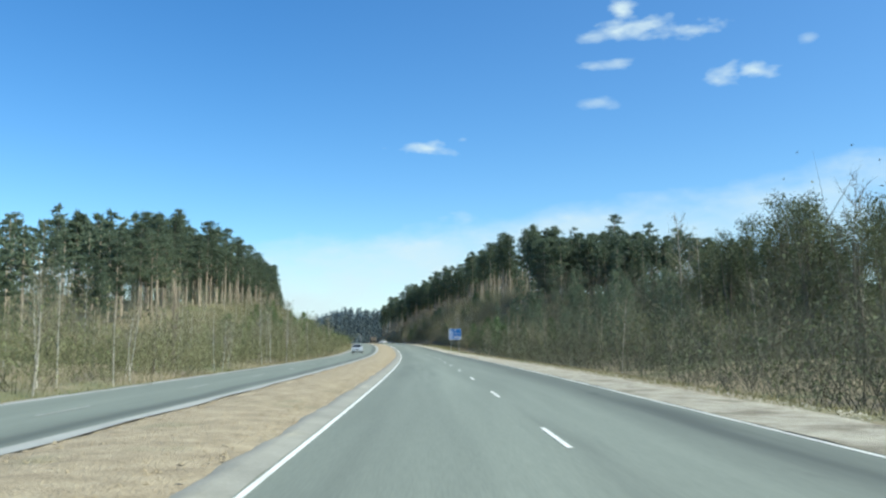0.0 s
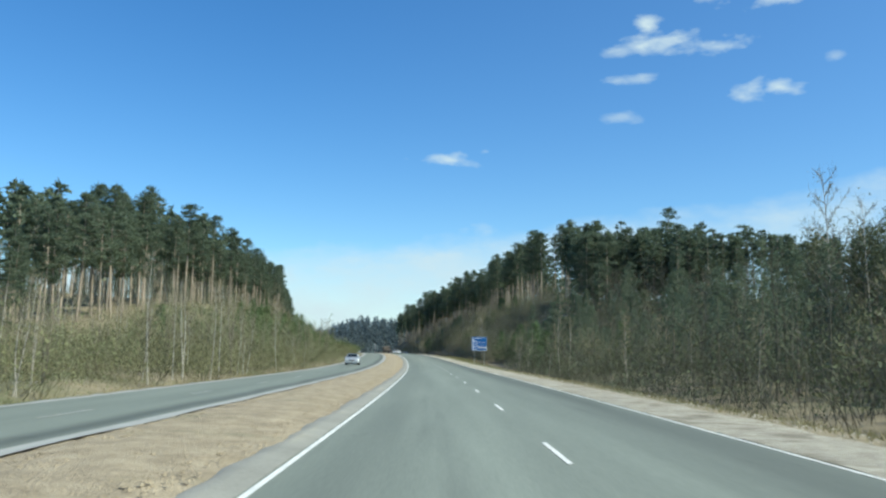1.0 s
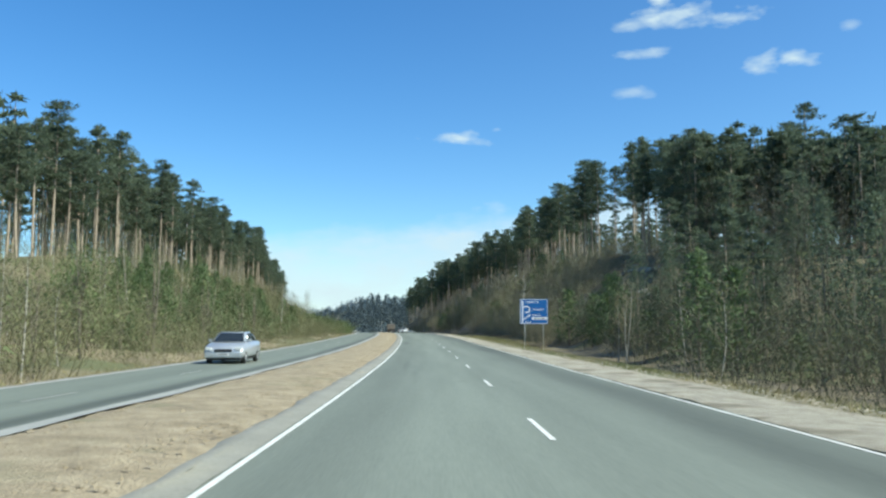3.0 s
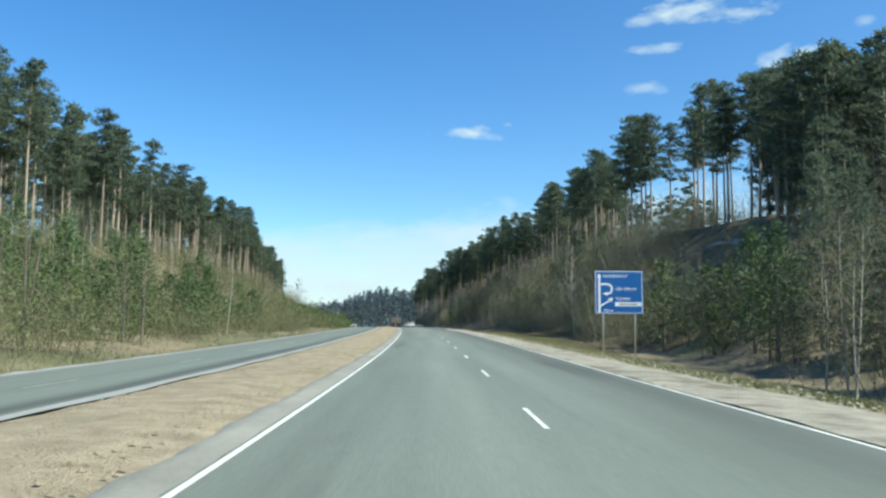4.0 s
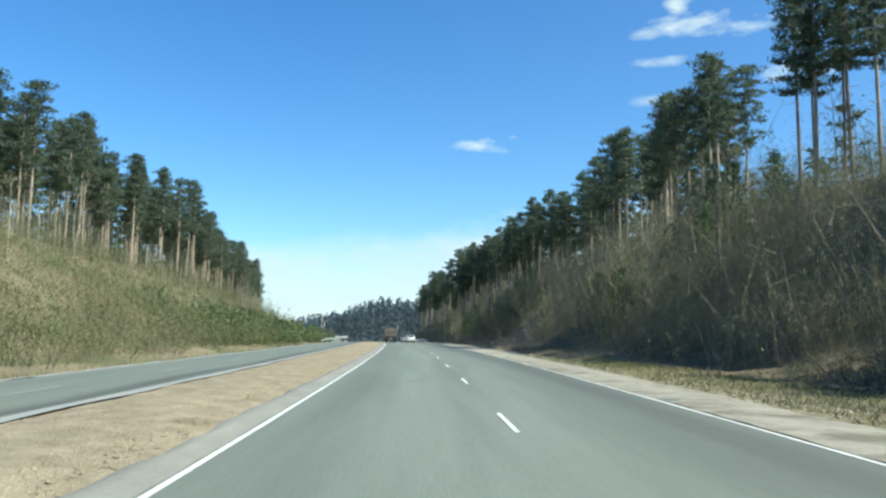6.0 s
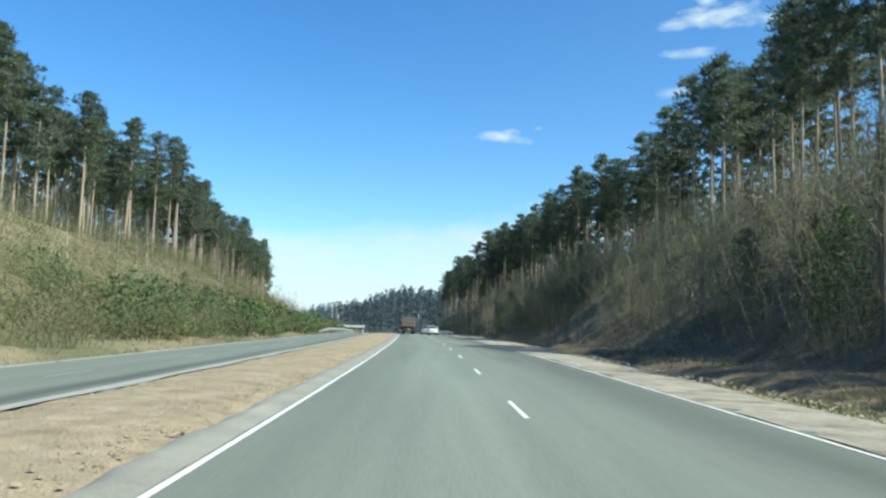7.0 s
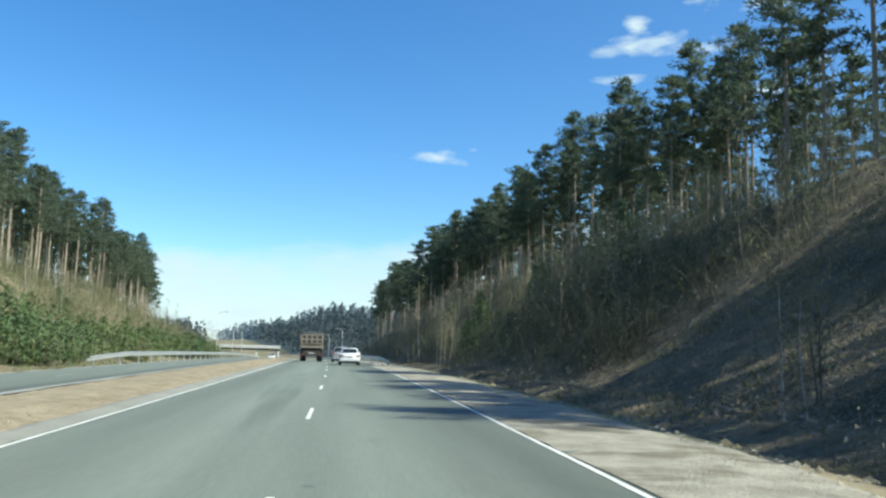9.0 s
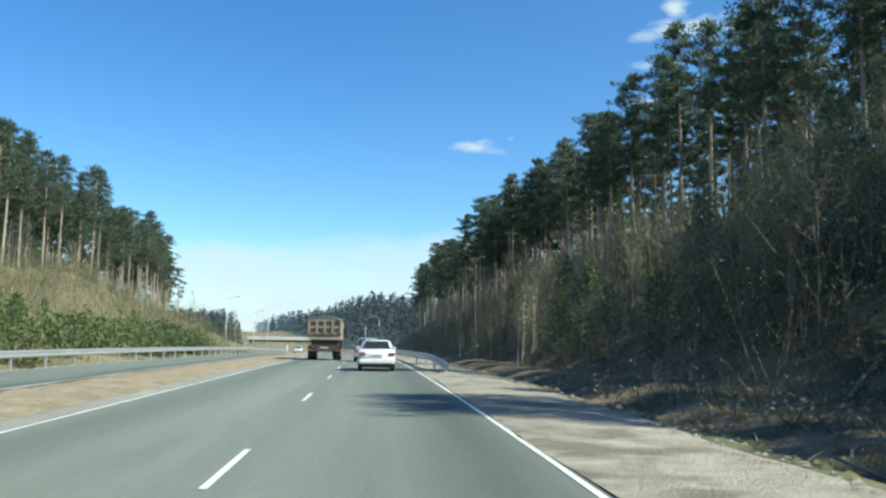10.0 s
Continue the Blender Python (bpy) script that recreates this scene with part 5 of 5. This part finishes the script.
def car(label, paint, L, W, H, body, cabin, tall_back, m, category="car", group=""):
    """A passenger car, nose along +y. body: side outline; cabin: rear base, front base, rear top, front top along the car, belt height."""
    ob = thing("car", label, category, group, m)
    hw = W / 2
    loft_side(body, hw, 0.035, M[paint], "body", ob)
    yb0, yb1, yt0, yt1, zb = cabin
    wb, wt = hw * 0.93, hw * 0.72
    P = lambda x, y, z: (x, y, z)
    low = [P(-wb, yb0, zb - 0.03), P(wb, yb0, zb - 0.03), P(wb, yb1, zb - 0.03), P(-wb, yb1, zb - 0.03)]
    top = [P(-wt, yt0, H), P(wt, yt0, H), P(wt, yt1, H), P(-wt, yt1, H)]
    bm = bmesh.new()
    lv, tv = [bm.verts.new(p) for p in low], [bm.verts.new(p) for p in top]
    bm.faces.new(tv)
    bm.faces.new(lv[::-1])
    for i in range(4):
        bm.faces.new((lv[i], lv[(i + 1) % 4], tv[(i + 1) % 4], tv[i]))
    bmesh.ops.bevel(bm, geom=list(bm.edges), offset=0.07, segments=3, affect="EDGES")
    part("cabin", bm, M[paint], ob, "", True)
    pane("rear_window", (low[0], low[1], top[1], top[0]), (0.09, 0.09, 0.14 if not tall_back else 0.22, 0.13), M["glass"], ob, "dark tinted rear window")
    pane("windscreen", (low[2], low[3], top[3], top[2]), (0.07, 0.07, 0.08, 0.10), M["glass"], ob, "dark windscreen")
    for a, b, c, d in ((low[1], low[2], top[2], top[1]), (low[3], low[0], top[0], top[3])):
        flip = a is low[3]
        for l, r in ((0.14, 0.55), (0.49, 0.16)):
            l, r = (r, l) if flip else (l, r)
            pane("side_window", (a, b, c, d), (l, r, 0.14, 0.14), M["glass"], ob, "dark side window")
    rear, front = min(y for y, _ in body), max(y for y, _ in body)
    r = 0.29
    for y in (rear + 0.80, front - 0.78):
        for side in (-1, 1):
            add_wheel(ob, side * (hw - 0.09), y, r, 0.19, side)
    for side in (-1, 1):
        bm = bmesh.new()
        if tall_back:
            box(bm, min(side * hw * 0.98, side * hw * 0.80), max(side * hw * 0.98, side * hw * 0.80), rear - 0.02, rear + 0.12, 0.80, 1.18, 0.03)
        else:
            box(bm, min(side * hw * 0.97, side * hw * 0.62), max(side * hw * 0.97, side * hw * 0.62), rear - 0.025, rear + 0.14, 0.70, 0.86, 0.025)
        part("tail_light", bm, M["red_lamp"], ob, "red tail light")
        bm = bmesh.new()
        box(bm, min(side * hw * 0.93, side * hw * 0.58), max(side * hw * 0.93, side * hw * 0.58), front - 0.16, front + 0.012, 0.60, 0.74, 0.03)
        part("headlight", bm, M["clear_lamp"], ob, "clear headlight")
        bm = bmesh.new()
        box(bm, min(side * hw * 0.96, side * (hw + 0.14)), max(side * hw * 0.96, side * (hw + 0.14)), yb1 - 0.42, yb1 - 0.32, zb - 0.01, zb + 0.12, 0.03)
        part("mirror", bm, M[paint], ob)
    bm = bmesh.new()
    box(bm, -hw * 0.95, hw * 0.95, rear - 0.05, rear + 0.10, 0.36, 0.56, 0.04)
    part("rear_bumper", bm, M[paint], ob)
    bm = bmesh.new()
    box(bm, -hw * 0.95, hw * 0.95, front - 0.10, front + 0.04, 0.28, 0.50, 0.04)
    part("front_bumper", bm, M[paint], ob)
    bm = bmesh.new()
    box(bm, -hw * 0.45, hw * 0.45, front - 0.05, front + 0.022, 0.53, 0.66, 0.015)
    part("grille", bm, M["black_trim"], ob, "black grille")
    for y0, y1 in ((rear - 0.034, rear + 0.02), (front - 0.02, front + 0.055)):
        bm = bmesh.new()
        z = 0.66 if y0 < 0 and not tall_back else (0.72 if y0 < 0 else 0.38)
        box(bm, -0.26, 0.26, y0, y1, z, z + 0.11)
        pl = part("plate", bm, M["plate"], ob, "white plate with a grey bar")
        bm = bmesh.new()
        yy = (y0 - 0.003, y0 - 0.001) if y0 < 0 else (y1 + 0.001, y1 + 0.003)
        box(bm, -0.19, 0.19, yy[0], yy[1], z + 0.035, z + 0.08)
        part("text_bar", bm, M["sign_ink"], pl)
    bm = bmesh.new()
    box(bm, -hw * 0.88, hw * 0.88, rear + 0.08, front - 0.08, 0.17, 0.36)
    part("underbody", bm, M["black_trim"], ob)
    return ob


SEDAN = [(-2.08, 0.30), (-2.14, 0.52), (-2.13, 0.80), (-2.05, 0.95), (-1.90, 0.99), (-1.40, 0.99), (0.95, 0.96), (1.10, 0.93), (1.75, 0.82), (2.02, 0.70), (2.12, 0.52), (2.08, 0.28)]
MINIVAN = [(-1.92, 0.32), (-1.97, 0.52), (-1.95, 0.85), (-1.92, 1.02), (-1.60, 1.04), (0.95, 0.99), (1.15, 0.95), (1.70, 0.83), (1.93, 0.68), (1.97, 0.50), (1.93, 0.28)]


def on_road(s, u, turn=0.0):
    return pose(*at(s, u, 0.004), 0, 0, heading(s) + turn) @ pose(0, 0, 0, math.degrees(float(np.interp(s, GRADE_S, GRADE))) * (-1 if turn > 90 else 1))


car("white sedan with dark rear window in the shoulder-side lane", "white_paint", 4.25, 1.68, 1.42, SEDAN, (-1.62, 1.08, -1.05, 0.25, 0.98), False, on_road(349.5, 1.83), group="moving cars")
car("silver compact minivan with a tall rear hatch", "silver_paint", 3.95, 1.68, 1.60, MINIVAN, (-1.90, 1.12, -1.62, 0.10, 1.02), True, on_road(368.0, 1.45), group="moving cars")
car("silver sedan on the oncoming carriageway", "silver_paint", 4.3, 1.72, 1.42, SEDAN, (-1.62, 1.08, -1.05, 0.25, 0.98), False, on_road(117.0, -10.8, 180), group="oncoming cars")
car("white sedan far off on the oncoming carriageway", "white_paint", 4.3, 1.70, 1.44, SEDAN, (-1.62, 1.08, -1.05, 0.25, 0.98), False, on_road(505.0, -9.6, 180), group="oncoming cars")


def build_truck():
    ob = thing("dump_truck", "dusty brown dump truck with a ribbed tailgate and dark tarpaulin", "truck", m=on_road(370.0, -1.55))
    bm = bmesh.new()
    lo = [(-1.18, 0.15, 1.45), (1.18, 0.15, 1.45), (1.18, 4.9, 1.45), (-1.18, 4.9, 1.45)]
    hi = [(-1.24, 0.0, 2.95), (1.24, 0.0, 2.95), (1.24, 5.1, 2.95), (-1.24, 5.1, 2.95)]
    lv, tv = [bm.verts.new(p) for p in lo], [bm.verts.new(p) for p in hi]
    bm.faces.new(lv[::-1])
    bm.faces.new(tv)
    for i in range(4):
        bm.faces.new((lv[i], lv[(i + 1) % 4], tv[(i + 1) % 4], tv[i]))
    bmesh.ops.bevel(bm, geom=list(bm.edges), offset=0.03, segments=1, affect="EDGES")
    part("bed", bm, M["truck_bed"], ob, "dusty tan tipper body")
    # tailgate frame: rails and ribs stand proud of the gate
    gate_y = lambda z: 0.15 - 0.15 * (z - 1.45) / 1.5
    for z in (1.47, 1.86, 2.30, 2.80):
        bm = bmesh.new()
        box(bm, -1.19, 1.19, gate_y(z) - 0.09, gate_y(z) + 0.03, z, z + 0.13, 0.015)
        part("rail", bm, M["truck_bed"], ob)
    for x in (-1.17, -0.62, -0.06, 0.50, 1.05):
        bm = bmesh.new()
        box(bm, x, x + 0.12, -0.085, 0.0, 1.92, 2.9, 0.012)
        part("rib", bm, M["truck_bed"], ob)
    # dark panels fill the recesses: their shade is put into the colour
    for row, z in enumerate((1.97, 2.43)):
        for x in (-1.05, -0.50, 0.06, 0.62):
            bm = bmesh.new()
            box(bm, x + 0.05, x + 0.40, -0.02, 0.05, z + 0.03, z + 0.30, 0.02)
            part("gate_recess", bm, M["truck_dark"], ob, "tailgate recess panel, dark in place of shade")
    bm = bmesh.new()
    made = bmesh.ops.create_grid(bm, x_segments=10, y_segments=16, size=1, matrix=Matrix.Translation((0, 2.5, 3.03)) @ Matrix.Diagonal((1.27, 2.6, 1, 1)))
    for v in bm.verts:
        v.co.z += 0.16 * (1 - (v.co.x / 1.27) ** 2) + rng.uniform(-0.03, 0.03)
        if abs(v.co.x) > 1.2 or abs(v.co.y - 2.5) > 2.5:
            v.co.z -= 0.2
    bmesh.ops.solidify(bm, geom=list(bm.faces), thickness=0.03)
    part("tarpaulin", bm, M["tarp"], ob, "dark tarpaulin over the load")
    bm = bmesh.new()
    box(bm, -0.95, 0.95, 0.25, 7.0, 0.82, 1.42, 0.02)
    part("chassis", bm, M["truck_dark"], ob)
    bm = bmesh.new()
    box(bm, -1.16, 1.16, 0.18, 0.30, 0.62, 0.80, 0.015)
    part("rear_beam", bm, M["truck_dark"], ob, "dark underrun bar")
    for side in (-1, 1):
        for y in (1.1, 2.45, 6.2):
            xs = (0.98,) if y > 5 else (0.74, 1.04)
            for x in xs:
                add_wheel(ob, side * x, y, 0.52, 0.28, side)
        bm = bmesh.new()
        box(bm, side * 0.86 - 0.30, side * 0.86 + 0.30, 0.36, 0.40, 0.32, 1.05)
        part("mud_flap", bm, M["rubber"], ob, "black rubber mud flap")
        bm = bmesh.new()
        box(bm, side * 1.0 - 0.16, side * 1.0 + 0.16, 0.13, 0.18, 0.66, 0.77, 0.01)
        part("tail_light", bm, M["red_lamp"], ob, "dusty red tail light")
        bm = bmesh.new()
        box(bm, side * 1.38 - 0.10, side * 1.38 + 0.10, 6.4, 6.5, 1.85, 2.45, 0.03)
        part("mirror", bm, M["black_trim"], ob)
    loft_side([(5.2, 0.75), (5.2, 2.75), (5.5, 2.9), (6.7, 2.85), (7.0, 1.9), (7.1, 0.7)], 1.22, 0.04, M["truck_bed"], "cab", ob, "dusty cab")
    pane("cab_window", ((1.18, 5.25, 1.7), (1.18, 6.95, 1.7), (1.18, 6.7, 2.6), (1.18, 5.25, 2.6)), (0.1, 0.1, 0.1, 0.1), M["glass"], ob, "dark side window", 0.06)
    bm = bmesh.new()
    box(bm, -0.27, 0.27, 0.165, 0.178, 0.84, 0.96)
    pl = part("plate", bm, M["plate"], ob, "dusty plate with a grey bar")
    bm = bmesh.new()
    box(bm, -0.19, 0.19, 0.160, 0.163, 0.875, 0.925)
    part("text_bar", bm, M["sign_ink"], pl)


build_truck()


# ---- low bridge far ahead ----
def build_bridge():
    s = 622.0
    ob = thing("bridge", "low bridge with a pale deck over the oncoming carriageway", "bridge", m=pose(*at(s, -16.0, 0.0), 0, 0, heading(s)))
    bm = bmesh.new()
    box(bm, -12.0, 11.2, -3, 3, 4.4, 4.9, 0.05)
    deck = part("deck", bm, M["concrete"], ob, "pale concrete deck")
    for y in (-2.95, 2.95):
        bm = bmesh.new()
        box(bm, -12.0, 11.2, y - 0.08, y + 0.08, 4.91, 5.55, 0.03)
        part("parapet", bm, M["concrete"], deck, "white parapet")
    bm = bmesh.new()
    box(bm, -11.5, 10.9, -2.3, 2.3, 3.7, 4.39, 0.03)
    part("girder", bm, M["truck_dark"], ob, "dark girder below the deck")
    for x in (-11.2, 1.9, 10.4):
        for y in (-1.8, 1.8):
            bm = bmesh.new()
            rod(bm, (x, y, -1.2), (x, y, 3.7), 0.32, sides=14)
            part("pier", bm, M["concrete"], ob, "", True)


build_bridge()


# ---- fallen wood ----
def build_logs():
    for s, u, long, lean, turn, r in ((275.5, 18.6, 5, 28, 60, 0.09), (248, 14, 4, 8, 130, 0.07), (286, 15, 6, 12, 20, 0.08), (300, 11.5, 4.5, 4, 75, 0.08), (318, 12.5, 5, 10, 150, 0.07), (330, 14, 4, 6, 40, 0.06), (170, 20, 9, 18, 25, 0.10), (174, 24, 8, 14, 15, 0.09), (52, 9.4, 1.3, 5, 80, 0.16), (272, 13, 5, 20, 100, 0.06)):
        b = Bag()
        q = np.linspace(0, 1, 8)
        ls, lu = s + q * long * math.sin(radians(turn)), u + q * long * math.cos(radians(turn))
        base = at(s, u, height(s, u))
        ax = at(ls, lu, height(ls, lu) + r * 0.7 + q * lean * 0.012) - base
        V, F = tube(ax, r * (1 - 0.7 * q), 7)
        b.add(V, F)
        k = rng.integers(2, 8, 9)
        b.blades(ax[k], rng.normal(0, 0.4, (9, 3)) + [0, 0, 0.3], 0.04)
        ob = new("fallen_log", b.done("fallen_log", [M["wood_dead"]]))
        ob.matrix_basis = pose(*base, 0, 0, 0)
        tagged(ob, "weathered grey fallen trunk lying on the bank", "log", "fallen trunks")


build_logs()


def build_footpaths():
    """Pale trodden paths climbing the earth knoll."""
    for way in (((207.0, 22.0), (205.5, 26.0), (203.5, 30.2), (198.0, 31.6), (190.0, 32.0)), ((197.0, 20.0), (194.0, 22.5), (191.0, 26.4), (182.0, 26.6), (172.0, 25.0))):
        way = np.array(way)
        q = np.linspace(0, len(way) - 1, 60)
        s, u = (np.interp(q, np.arange(len(way)), way[:, i]) for i in (0, 1))
        for _ in range(6):
            s[1:-1], u[1:-1] = (s[:-2] + s[2:]) / 2, (u[:-2] + u[2:]) / 2
        ds, du = np.gradient(s), np.gradient(u)
        n = np.hypot(ds, du)
        P = []
        for k in (-1, 0, 1):
            w = 0.32 * k * (1 + 0.25 * np.sin(q * 7 + k))
            a, c = s - du / n * w, u + ds / n * w
            P.append(at(a, c, height(a, c) + 0.10))
        i = np.arange(180).reshape(3, 60)
        F = np.concatenate([np.stack([i[j, :-1], i[j, 1:], i[j + 1, 1:], i[j + 1, :-1]], -1) for j in (0, 1)])
        tagged(new("footpath", mesh("footpath", np.concatenate(P), F, M["gravel"], flat=False)), "pale trodden footpath over the dark earth knoll", "path", kind="structure")


build_footpaths()
